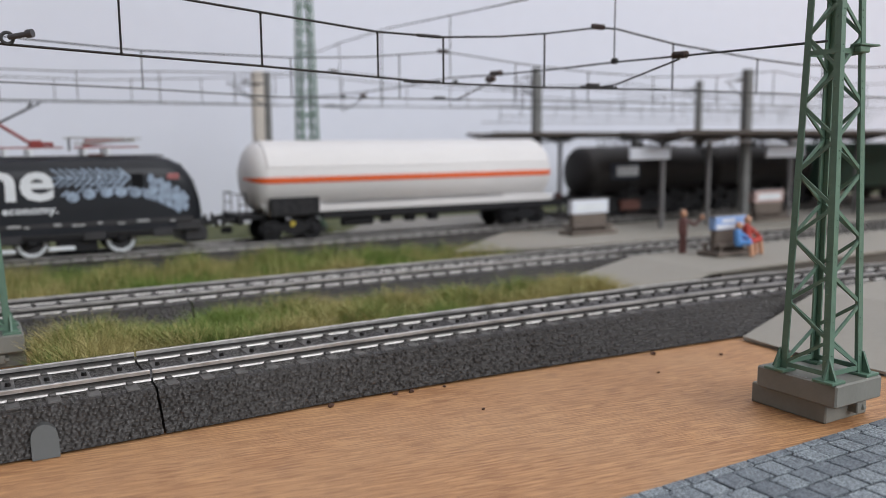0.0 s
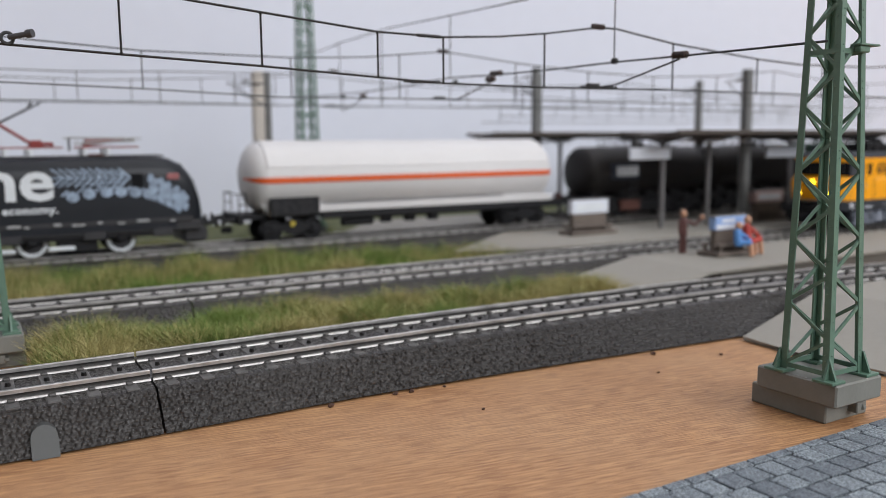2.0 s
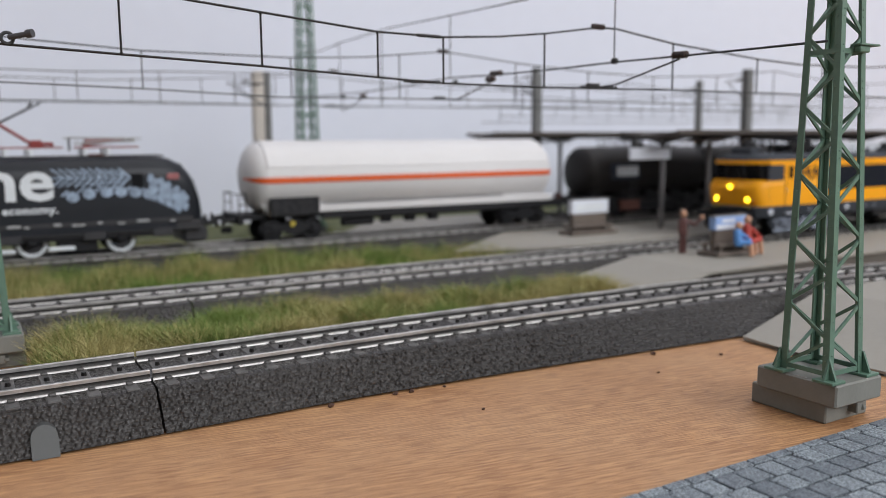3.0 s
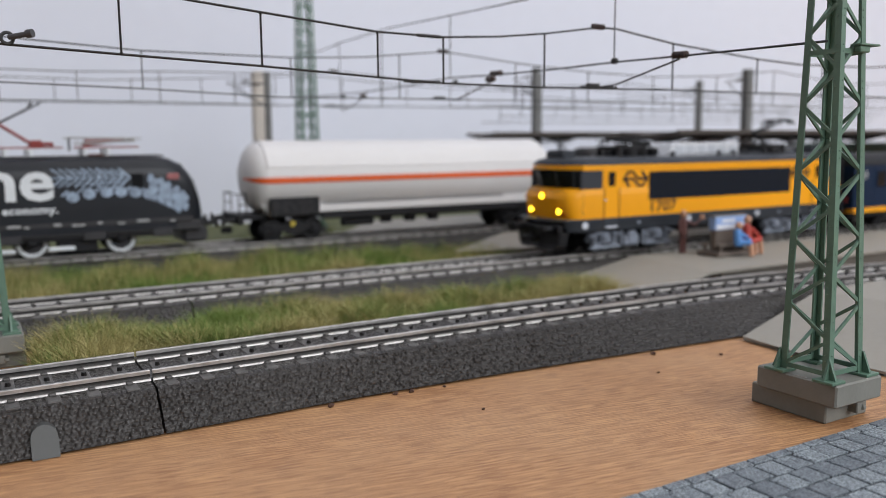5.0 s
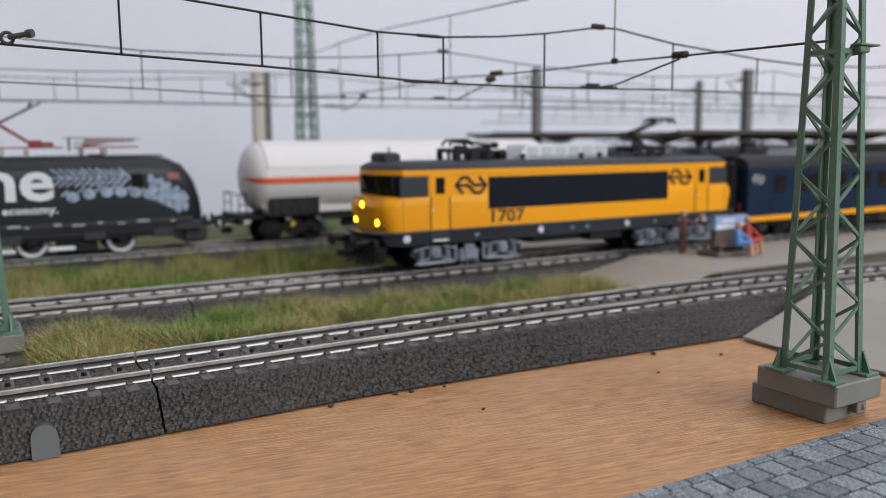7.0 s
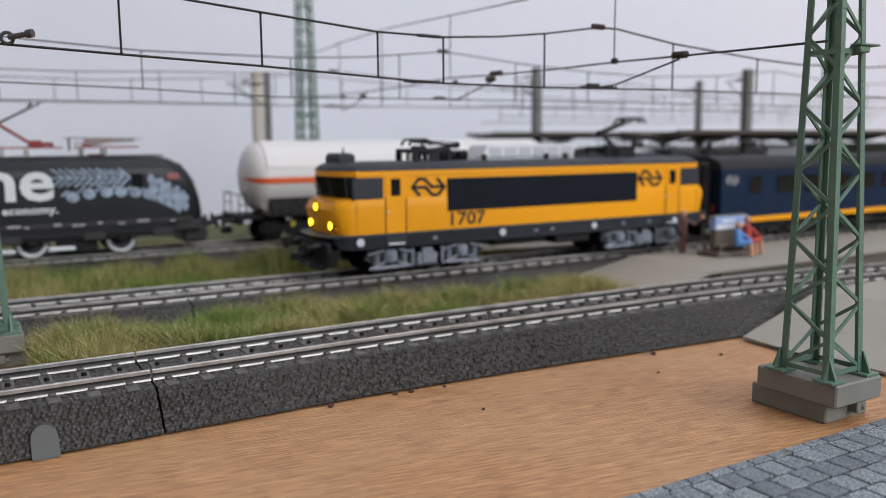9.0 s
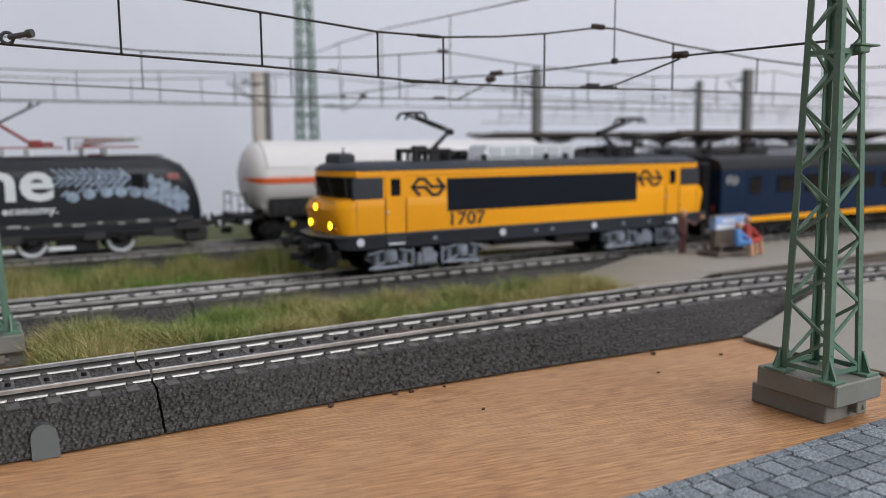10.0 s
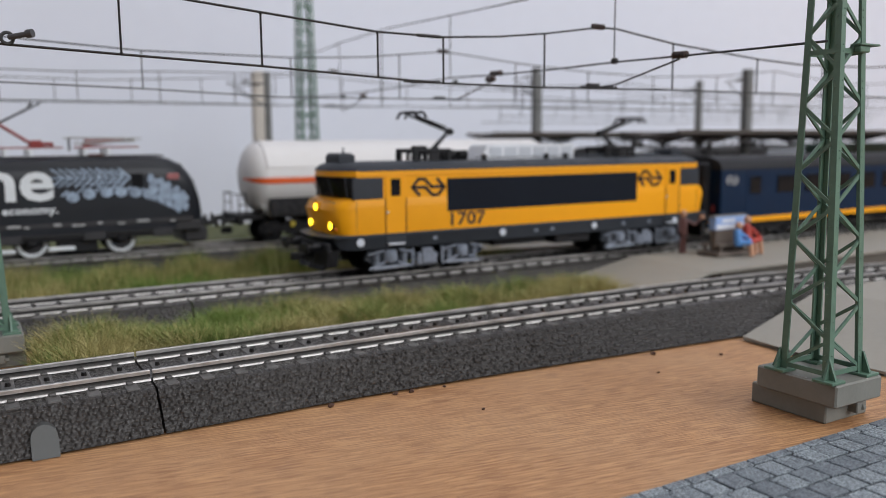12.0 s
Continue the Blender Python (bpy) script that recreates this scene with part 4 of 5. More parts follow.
    part("yellow_disc", tube(BM(), (-73, -13.9, 10.0), (-73, -13.4, 10.0), 1.3, 12), mat("yellow_mark", (0.5, 0.38, 0.04), 0.5, bump=0), th)
    b = BM()
    for y in (-12.5, 12.5):
        for x in (-98.6, -95.2):
            tube(b, (x, y, 15), (x, y, 25), 0.3, 6)
        for z in (20, 25):
            tube(b, (-98.6, y, z), (-95.2, y, z), 0.3, 6)
    tube(b, (-98.6, -12.5, 25), (-98.6, 12.5, 25), .3, 6)
    part("railing", b, BLACKPL, th, "thin black end railing")
    b = BM()
    for x in (-20, -6, 8):
        box(b, x - 3, x + 3, -9.4, -6, 7.4, 11.6, 0.5)
    tube(b, (-45, -8, 9), (-28, -8, 9), 2.2, 12)
    part("brake_gear", b, BLACKPL, th)
    buffers(th, -99.2, 12.9, -1)
    buffers(th, 92.2, 12.9, 1)
    part("coupling", box(BM(), -104, -99, -1.2, 1.2, 6, 9, 0.4), BLACKPL, th)
    for s in (-1, 1):
        part("grab_plate", box(BM(), 93.6, 94.4, s * 7 - 3, s * 7 + 3, 14.5, 18.4, 0.2), BROWNRED, th, "rust-red end plate")


white_tank_wagon()


def black_tank_wagon(at, h, marks):
    th = thing("tank_wagon", "weathered black tank wagon with pale lettering" if marks else "weathered black tank wagon without lettering", "tank wagon", at, group="tank wagons")
    part("tank", tank_shell(BM(), -h, h, 29.6, 15.3, 6), TANKBLACK, th, "black tank", smooth=True)
    for x in (-h + 6.5, h - 6.5):
        b = torus(BM(), (0, 0, 0), None, 15.2, .3, 40, 6)
        bmesh.ops.rotate(b, verts=b.verts, cent=(0, 0, 0), matrix=Matrix.Rotation(radians(90), 3, "Z"))
        bmesh.ops.translate(b, verts=b.verts, vec=(x, 0, 29.6))
        part("tank_hoop", b, TANKBLACK, th, smooth=True)
    b = box(BM(), -h - 1.5, h + 1.5, -10, 10, 11.6, 14.8, 0.3)
    part("tank_cradle", box(BM(), -h * .42, h * .42, -12.5, 12.5, 4.5, 11.5, 1.0), BLACKPL, th, "black underfloor box")
    for k in (-1, 1):
        part("headstock", box(BM(), k * (h + .4) - 1.2, k * (h + .4) + 1.2, -14, 14, 10.6, 15.2, 0.3), BLACKPL, th)
    for k in range(-2, 3):
        part("saddle", box(BM(), k * h * .42 - 4, k * h * .42 + 4, -12, 12, 14.7, 17.5, 0.4), BLACKPL, th)
    part("underframe", b, BLACKPL, th, "black underframe")
    for x in (-h + 19, h - 19):
        freight_bogie(th, x, 5.3, up=FAR_UP)
    b = tube(BM(), (0, 0, 43), (0, 0, 47.2), 4.2, 16)
    box(b, -h * .6, h * .6, -3, 3, 45.2, 45.8, 0.2)
    part("dome", b, TANKBLACK, th, "dome and roof walkway", smooth=True)
    b = BM()
    for k in range(9):
        x = -h * .6 + h * .15 * k
        for y in (-3, 3):
            tube(b, (x, y, 45.4), (x, y, 49.0), .25, 5)
    for y in (-3, 3):
        tube(b, (-h * .6, y, 49.0), (h * .6, y, 49.0), .25, 5)
    part("walkway_rail", b, BLACKPL, th, "thin walkway railing")
    if marks:
        pl = part("marking_plate", box(BM(), -36, -12.5, -15.75, -14.6, 25.4, 34.6, 0.2), SIGNNIGHT, th, "dark blue marking plate")
        for k in range(4):
            x = -31.6 + 4.4 * k
            part("marking_bar", box(BM(), x, x + 3.9, -16.1, -15.7, 27.4, 33.2, 0.5), LABEL, pl, "pale marking")
    for x in (-h * .8, -h * .45, h * .1, h * .5, h * .85):
        part("ladder_post", tube(BM(), (x, -14.4, 12), (x, -14.4, 18), .4, 6), BLACKPL, th)
    part("valve_box", box(BM(), -26, -10, -14, -11, 6, 12.5, 0.5), BROWNRED, th, "rusty valve box")
    b = BM()
    for x in (-20, -14):
        tube(b, (x, -13.6, 12), (x, -14.6, 24), .5, 6)
    for k in range(6):
        tube(b, (-20, -13.7 - .15 * k, 13 + 2 * k), (-14, -13.7 - .15 * k, 13 + 2 * k), .3, 6)
    part("ladder", b, LOCOGREY, th, "dark grey side ladder")


black_tank_wagon(mm(371.5, Y_FAR, RAIL), 52, True)
black_tank_wagon(mm(479.5, Y_FAR, RAIL), 52, False)


def green_wagon():
    th = thing("box_wagon", "dark green box wagon with a yellow patch", "wagon", mm(590, Y_FAR, RAIL))
    part("body", box(BM(), -52, 70, -15, 15, 12, 46, 1.0), WAGONGREEN, th)
    part("patch", box(BM(), 34, 52, -15.4, -14.8, 13, 24), mat("yellow_patch", (0.38, 0.25, 0.03), 0.5), th, "yellow patch")
    part("underframe", box(BM(), -54, 72, -12, 12, 9.5, 12.2), BLACKPL, th)
    for x in (-34, 42):
        wheelset(th, x, 5.3 + FAR_UP, 5.3)
    buffers(th, -54, 12.9, -1)


green_wagon()


# ---- black electric locomotive ----
def body_section(hw, zb, ze, zt, r=5, flat=0.6):
    """Cross-section of a coach body: straight sides and a rounded roof."""
    pts = [(-hw, zb), (-hw, ze)]
    for k in range(1, 8):
        a = radians(90 * k / 8)
        pts.append((-hw * flat - hw * (1 - flat) * math.cos(a), ze + (zt - ze) * math.sin(a)))
    return pts + [(-y, z) for y, z in pts[::-1]]


def black_loco():
    th = thing("electric_locomotive", "black electric locomotive with wheat-ear print and pale lettering", "locomotive", mm(-3, Y_FAR, RAIL))
    # local x: +95 is the tip of the cab
    b = BM()
    rings = []
    for x, hw, zt, ze in ((-95, 16.8, 43.2, 34), (66, 16.8, 43.2, 34), (74, 16.8, 43.4, 33.5), (81, 16.6, 42.6, 32), (86, 16.0, 40.0, 30.5), (90, 15.2, 36.0, 28.5), (92.6, 14.2, 30.6, 25.5), (94.0, 13.2, 25.5, 22), (94.6, 12.6, 20, 18.5), (94.8, 12.2, 12.0, 11.6)):
        rings.append([(x, y, z) for y, z in body_section(hw, 11.6, ze, zt)])
    loft(b, rings)
    part("body", b, LOCOBLACK, th, "glossy black body", smooth=True)
    b = box(BM(), -95, 94, -16.4, 16.4, 10.2, 14.6, 0.6)
    box(b, -60, 90, -16.9, -16.2, 14.4, 16.4, 0.3)
    box(b, 86, 97, -13.5, 13.5, 4.4, 11.5, 1.2)
    part("sole_bar", b, LOCOGREY, th, "dark grey sole bar")
    for k, x in enumerate((6, 16, 22, 33, 40, 50, 58, 66, 80)):
        part("data_bar", box(BM(), x, x + (3, 5, 2)[k % 3], -17.1, -16.7, 14.6 + .5 * (k % 2), 15.4 + .7 * (k % 2), .1), LABELGREY, th)
    for x in (12, 44, 72):
        part("equipment_box", box(BM(), x, x + 9, -16.9, -15.5, 8.2, 12.2, .5), LOCOGREY, th)
    lettering("ne", 23.4, LABEL, th, mm(8.2, -16.88, 26.4, *FACE), width=26.0, bold=0.55)
    lettering("economy.", 4.6, LABEL, th, mm(14.6, -16.88, 20.6, *FACE), width=20.5, bold=0.1)
    rng = random.Random(4)
    b = BM()
    leaves = []
    for k in range(10):
        for s in (-1, 1):
            leaves.append((35.5 + 2.9 * k, 35.0 - .05 * k + s * 2.0, -s * 36 + rng.uniform(-6, 6), 3.4, .36 + .03 * k))
        leaves.append((34.0 + 2.9 * k, 35.0 - .05 * k, 4, 1.8, .35))
    for x, z in ((41.0, 26.9), (47.4, 28.1), (54.3, 28.5), (60.0, 28.5), (65.9, 28.0), (71.5, 27.0)):
        leaves.append((x, z, 78, 2.3, 2.6))
        leaves.append((x - 3.0, z + 1.6, 40, 2.0, .5))
    for x, z0, n in ((72.8, 33.6, 3), (76.6, 31.8, 3), (80.0, 30.0, 3), (83.2, 28.0, 3), (86.0, 25.6, 2)):
        for k in range(n):
            leaves.append((x + rng.uniform(-.5, .5), z0 - 3.4 * k, 90 + rng.uniform(-22, 22), 2.4, 1.45))
            leaves.append((x + 1.7 + rng.uniform(-.4, .4), z0 - 3.4 * k - 1.5, 65 + rng.uniform(-20, 20), 1.9, .7))
    for k, (x, z, a, l, w) in enumerate(leaves):
        if 62.6 < x < 71.6 and z > 29.6:
            continue
        lim = 16.75 if x < 80 else 16.75 - (x - 80) * 0.11
        m = Matrix.Translation((x, -lim - 0.12 - .004 * k, z)) @ Matrix.Rotation(radians(-a), 4, "Y")
        o = [m @ Vector((l * math.cos(v), 0, w * math.sin(v))) for v in [math.pi * 2 * i / 10 for i in range(10)]]
        loft(b, [o, [p + Vector((0, 0.6, 0)) for p in o]])
    part("wheat_print", b, LABELBLUE, th, "pale blue wheat-ear print")
    part("cab_window", box(BM(), 64.6, 69.4, -16.95, -16.5, 30.2, 36.2, 0.2), GLASS, th, "dark cab side window")
    part("windscreen", loft(BM(), [[(86.0, -9, 39.6), (86.0, 9, 39.6), (92.4, 8, 30.8), (92.4, -8, 30.8)], [(87.0, -9, 40.0), (87.0, 9, 40.0), (93.2, 8, 31.3), (93.2, -8, 31.3)]]), GLASS, th, "dark windscreen")
    part("red_badge", box(BM(), 79.5, 84.5, -16.9, -16.2, 33.2, 35.8, 0.2), mat("red_badge_paint", (0.36, 0.12, 0.12), 0.5, bump=0), th, "small red badge")
    for x in (24.8, 59.8):
        wheelset(th, x, 6.2 + FAR_UP, 6.2, LOCOGREY, WHEELWHITE, 9.4)
    b = BM()
    box(b, 8, 78, -15.4, -14.7, 8.6, 11.2, 0.3)
    for x in (24.8, 59.8):
        box(b, x - 2.4, x + 2.4, -16.0, -14.4, 7.0, 10.2, 0.8)
    box(b, 34, 50, -13.8, -9, 3.0, 9.6, 0.6)
    part("bogie_frame", b, BLACKPL, th, "black bogie frame")
    for x0, x1 in ((8, 18.5), (30.5, 41)):
        part("brake_bar", box(BM(), x0, x1, -15.2, -13.8, 4.4, 6.2, 0.5), WHEELWHITE, th, "pale brake rod")
    buffers(th, 95.5, 12.5, 1)
    # roof: red pantographs, insulators, cables
    b = box(BM(), -20, 80, -9, 9, 43, 43.9, 0.3)
    part("roof_panel", b, LOCOGREY, th)
    for x0, folded in ((14.5, False), (45, True)):
        pg = part("pantograph_base", box(box(BM(), x0, x0 + 25, -6.9, -6.2, 47.1, 47.8, 0.15), x0, x0 + 25, 6.2, 6.9, 47.1, 47.8, 0.15), RED, th, "red pantograph frame")
        for x in (x0 + 3, x0 + 12):
            for y in (-6.5, 6.5):
                part("insulator", insulator(BM(), (x, y, 43.5), (x, y, 47), 1.5), LABEL, pg, "pale ribbed insulator")
        if folded:
            b = BM()
            for y in (-5, 5):
                tube(b, (x0, y, 49.2), (x0 + 24, y, 50.2), .5, 6)
            tube(b, (x0 + 22, -9, 50.4), (x0 + 22, 9, 50.4), .6, 6)
            for y in (-7.5, 7.5):
                tube(b, (x0 - 4, y, 51.6), (x0 + 26, y, 51.2), .35, 6)
            part("folded_arm", b, LABELGREY, pg, "pale folded arms")
            part("spring_box", loft(BM(), [[(x0 + 3, y, 47.6), (x0 + 19, y, 50.2), (x0 + 19, y, 50.8), (x0 + 4, y, 50.8)] for y in (-3.5, 3.5)]), RED, pg, "red spring box")
            part("horn", tube(BM(), (x0 - 3, -6, 51.4), (x0 - 3, -6, 46), .5, 6), LOCOGREY, pg)
        else:
            b = tube(BM(), (x0 + 15, 0, 48), (x0 + 1.5, 0, 57.5), .75, 8)
            part("lower_arm", b, RED, pg)
            part("hinge_box", box(box(BM(), x0 + 12.5, x0 + 17.5, -4, 4, 47.5, 50.6, .6), x0 + 15, x0 + 22, -2.5, 2.5, 48, 49.8, .5), RED, pg)
            b = tube(BM(), (x0 + 1.5, 0, 57.5), (x0 + 15.5, -3, 65), .5, 8)
            tube(b, (x0 + 1.5, 0, 57.5), (x0 + 15.5, 3, 65), .5, 8)
            part("upper_arm", b, LOCOGREY, pg)
            b = BM()
            for u in (-1.5, 1.5):
                tube(b, (x0 + 15.5 + u, -10, 65.6), (x0 + 15.5 + u, 10, 65.6), .5, 6)
            part("collector_head", b, LOCOGREY, pg)
    b = box(BM(), 49, 55, -9, 9, 43.6, 44.6, 0.4)
    part("roof_edge", b, BROWNRED, th)


black_loco()


# ---- yellow electric locomotive ----
STOP_X = 202.8
HW = 17.0


def cab_outline(tip, edge, hw=HW, corner=83.9):
    """Plan of the body: blunt, faceted cab ends, the same at both."""
    front = [(-corner, -hw), (-edge, -hw * .80), (-tip, -hw * .32)]
    half = [(x, y) for x, y in front] + [(x, -y) for x, y in front[::-1]]
    return half + [(-x, -y) for x, y in half]


def nose_outline(tip, edge, hw=HW, corner=83.9):
    """Plan of the body below the windows: flat cab front, small chamfers at its sides."""
    front = [(-corner, -hw), (-edge + 1.6, -hw * .91), (-edge, -hw * .78), (-tip, -hw * .25)]
    half = [(x, y) for x, y in front] + [(x, -y) for x, y in front[::-1]]
    return half + [(-x, -y) for x, y in half]


def body_loft(layers, plan=cab_outline):
    rings = []
    for z, tip, edge, hw, corner in layers:
        rings.append([(x, y, z) for x, y in plan(tip, edge, hw, corner)])
    return loft(BM(), rings)


def bevelled(bm, offset, angle=20):
    es = [e for e in bm.edges if len(e.link_faces) == 2 and e.calc_face_angle(0) > radians(angle)]
    bmesh.ops.bevel(bm, geom=es, offset=offset, segments=2, affect="EDGES", profile=0.5)
    return bm


def logo_mark(bm, x0, x1, z0, z1, y):
    """Two interlocking bent arrows as plain bars."""
    w, h, t = x1 - x0, z1 - z0, (z1 - z0) * 0.085
    P = lambda u, v: Vector((x0 + u * w, y, z0 + v * h))
    for path in ([(0.0, .5), (.40, .5), (.62, .02), (.80, .02), (.98, .45)], [(1.0, .5), (.60, .5), (.38, .98), (.20, .98), (.02, .55)],
                 [(.02, .5), (.22, .04)], [(.98, .5), (.78, .96)]):
        pts = [P(*q) for q in path]
        for a, c in zip(pts, pts[1:]):
            d = (c - a).normalized()
            n = Vector((-d.z, 0, d.x)) * t
            e = d * t * .7
            loft(bm, [[a + n - e, c + n + e, c - n + e, a - n - e], [p + Vector((0, .25, 0)) for p in (a + n - e, c + n + e, c - n + e, a - n - e)]])
    return bm


def yellow_loco():
    th = thing("electric_locomotive", "yellow and grey electric locomotive with lit headlights hauling a coach", "locomotive", mm(STOP_X, Y_MID, RAIL))
    th.scale.x = 1.02
    part("lower_body", bevelled(body_loft([(15.4, 89.4, 88.6, HW, 83.9), (19.0, 90.2, 89.4, HW, 83.9), (24.8, 91.6, 90.4, HW, 83.9), (27.4, 89.8, 88.8, HW, 83.8), (28.7, 86.6, 85.8, HW - .1, 83.6)], nose_outline), 0.6), YELLOW, th, "bright yellow body", smooth=True)
    part("upper_body", bevelled(body_loft([(28.4, 86.6, 84.8, HW - .1, 83.4), (36.3, 88.6, 85.6, HW - .2, 82.8), (36.5, 89.4, 86.4, HW, 83.2), (38.6, 89.2, 86.2, HW - .1, 83.2)]), 0.3), YELLOW, th, "bright yellow upper body", smooth=True)
    part("roof", bevelled(body_loft([(38.5, 89.4, 86.3, HW + .1, 83.2), (39.2, 89.2, 86.0, HW - .1, 83.0), (40.6, 87.6, 84.6, HW - 2.6, 82.0), (41.4, 85.4, 82.6, HW - 6.5, 80.5)]), 0.5), GREYBODY, th, "dark grey roof", smooth=True)
    part("front_ledge", bevelled(body_loft([(14.7, 94.6, 92.6, HW + .15, 84.2), (15.5, 95.2, 93.2, HW + .25, 84.4), (15.9, 94.0, 92.0, HW + .2, 84.2)], nose_outline), 0.2), GREYBODY, th, "dark grey ledge round the cab nose", smooth=True)
    part("skirt", bevelled(body_loft([(10.4, 91.4, 88.0, HW - .5, 83.0), (14.6, 94.2, 91.0, HW - .1, 83.8), (15.4, 94.6, 91.4, HW + .1, 84.0)]), 0.4), GREYBODY, th, "dark grey skirt", smooth=True)
    # louvred panel on each flank, windows, doors, markings
    for s in (-1, 1):
        turn = mm(0, 0, 0, 0, 0, 0 if s < 0 else 180)
        pn = part("louvre_panel", box(BM(), -46.8, 47.2, -HW - .15, -HW + .6, 22.6, 35.0, 0.15), DARKBLUE, th, "anthracite louvred side panel", at=turn)
        first = None
        for k in range(12):
            at = mm(0, 0, 23.2 + .95 * k)
            if first is None:
                first = part("louvre", box(BM(), -46.2, 46.6, -HW - .26, -HW - .1, 0, .5), DARKBLUE, pn, at=at)
            else:
                again("louvre", first, pn, at)
        for u in (-1, 1):
            f = (lambda a, c: (a, c)) if u < 0 else (lambda a, c: (-c, -a))
            x0, x1 = f(-84.6, -72.9)
            part("cab_side_panel", box(BM(), x0, x1, -HW - .12, -HW + .6, 28.4, 36.0, 0.2), GREYBODY, th, "dark grey cab side panel", at=turn)
            x0, x1 = f(-69.9, -66.2)
            dr = f(-72.1, -64.0)
            d = part("cab_door", box(BM(), dr[0], dr[1], -HW - .1, -HW + .5, 15.6, 36.4, 0.15), YELLOW, th, "yellow cab door", at=turn)
            part("door_window", box(BM(), x0, x1, -HW - .28, -HW, 29.3, 35.4, 0.2), GLASS, d, "dark door window")
            part("door_foot", box(BM(), dr[0], dr[1], -HW - .14, -HW + .5, 12.2, 15.3, .1), GREYBODY, d)
            part("door_step", box(BM(), dr[0] + .6, dr[1] - .9, -HW - 1.0, -HW + .2, 11.6, 12.3, .1), WHITEDOT, d, "pale step")
            for hx in dr:
                part("handrail", tube(BM(), (hx, -HW - .4, 15.5), (hx, -HW - .4, 28.5), .16, 6), HANDRAIL, d, "thin handrail")
            part("door_handle", box(BM(), dr[0] + .3, dr[0] + 1.3, -HW - .5, -HW, 23.2, 23.9, .1), WHITEDOT, d)
            x0, x1 = f(-61.4, -47.9)
            part("side_emblem", logo_mark(BM(), x0, x1, 29.0, 35.2, -HW - .2), LOGO, th, "black double-arrow emblem", at=turn)
        for u in (-1, 1):
            part("panel_seam", box(BM(), u * 83.3 - .09, u * 83.3 + .09, -HW - .06, -HW + .3, 15.9, 28.2), HANDRAIL, th, "thin panel seam", at=turn)
        part("cant_rail_seam", box(BM(), -82, 82, -HW - .12, -HW + .3, 38.35, 38.6), GREYBODY, th, at=turn)
        part("sill_seam", box(BM(), -83, 83, -HW - .16, -HW + .3, 15.35, 15.6), GREYBODY, th, at=turn)
        for x in (-82.0, -60, -36, -12, 12, 36, 60):
            part("roof_rivet", box(BM(), x, x + 1.2, -HW + .9, -HW + 2.2, 39.5, 40.3, .2), GREYBODY, th, at=turn)
        for x, r in ((-82.0, 1.5), (-22.0, 1.45), (23.8, 1.3), (70, 1.2)):
            part("axle_cap", tube(BM(), (x, -HW - .2, 13.2), (x, -HW + .3, 13.2), r, 16), WHITEDOT, th, "pale round cap", at=turn)
        for x in (-52, -6, 2, 40, 55):
            part("lifting_plate", box(BM(), x - .9, x + .9, -HW - .1, -HW + .3, 12.4, 13.6, .1), BOGIEGREY, th, at=turn)
        lettering("1707", 6.9, LOGO, th, turn @ mm(-45.4, -HW - .12, 17.4, *FACE), name="running_number", width=15.4, bold=0.12)
    # cab fronts
    for u in (-1, 1):
        turn = mm(0, 0, 0, 0, 0, 0 if u < 0 else 180)
        ring = []
        for z, tip, edge, k, cor in ((28.9, 87.0, 85.2, .995, 83.7), (36.3, 89.0, 86.0, .995, 83.1)):
            half = [(-cor, -HW * k), (-edge, -HW * .80), (-tip, -HW * .32)]
            line = half + [(x, -y) for x, y in half[::-1]]
            ring.append([(x, y, z) for x, y in line] + [(x + 1.2, y * .96, z) for x, y in line[::-1]])
        ws = part("windscreen", loft(BM(), ring), GLASS, th, "dark wrap-round windscreen", at=turn)
        for y in (-HW * .8, -HW * .32, HW * .32, HW * .8):
            x0, x1 = (-87.1, -89.1) if abs(y) < 8 else (-85.3, -86.1)
            part("pillar", loft(BM(), [[(x0 - .12, y - .3, 28.9), (x0 - .12, y + .3, 28.9), (x0 + .5, y + .3, 28.9), (x0 + .5, y - .3, 28.9)], [(x1 - .12, y - .3, 36.3), (x1 - .12, y + .3, 36.3), (x1 + .5, y + .3, 36.3), (x1 + .5, y - .3, 36.3)]]), GREYBODY, ws)
        for y in (-3.5, 6.5):
            part("wiper", tube(BM(), (-87.4, y, 29.2), (-88.5, y + 3.0, 33.8), .16, 6), BLACKPL, ws)
        for y, z, x in ((-9.5, 19.0, -89.6), (9.5, 19.0, -89.6), (0, 25.4, -91.2)):
            low = z < 20
            hl = part("headlight", tube(BM(), (x - .5, y, z), (x + 1.4, y, z), 1.75, 18),
                      LAMPRIM if low else YELLOW, th, "round headlight in a dark rim" if low else "round headlight", at=turn, smooth=True)
            lamp = LAMPGLOW if u < 0 else GLASS
            part("lens", ball(BM(), (x - .5, y, z), 1.2, .35, 1, 1, 14, 8), lamp, hl, "glowing warm yellow lens" if u < 0 else "dark lens", smooth=True)
        for y in (-12.4, 12.4):
            part("tail_light", ball(BM(), (-89.2, y, 18.0), 1.1, .6, 1, 1, 12, 8), TAILLENS, th, "unlit amber-red tail light", at=turn, smooth=True)
        for y in (-8, 8):
            part("front_handrail", wire_path(BM(), [(-88.8, y - 4, 27.2), (-90.2, y - 4, 27.6), (-90.2, y + 4, 27.6), (-88.8, y + 4, 27.2)], .16), HANDRAIL, th, "thin front handrail", at=turn)
        b = BM()
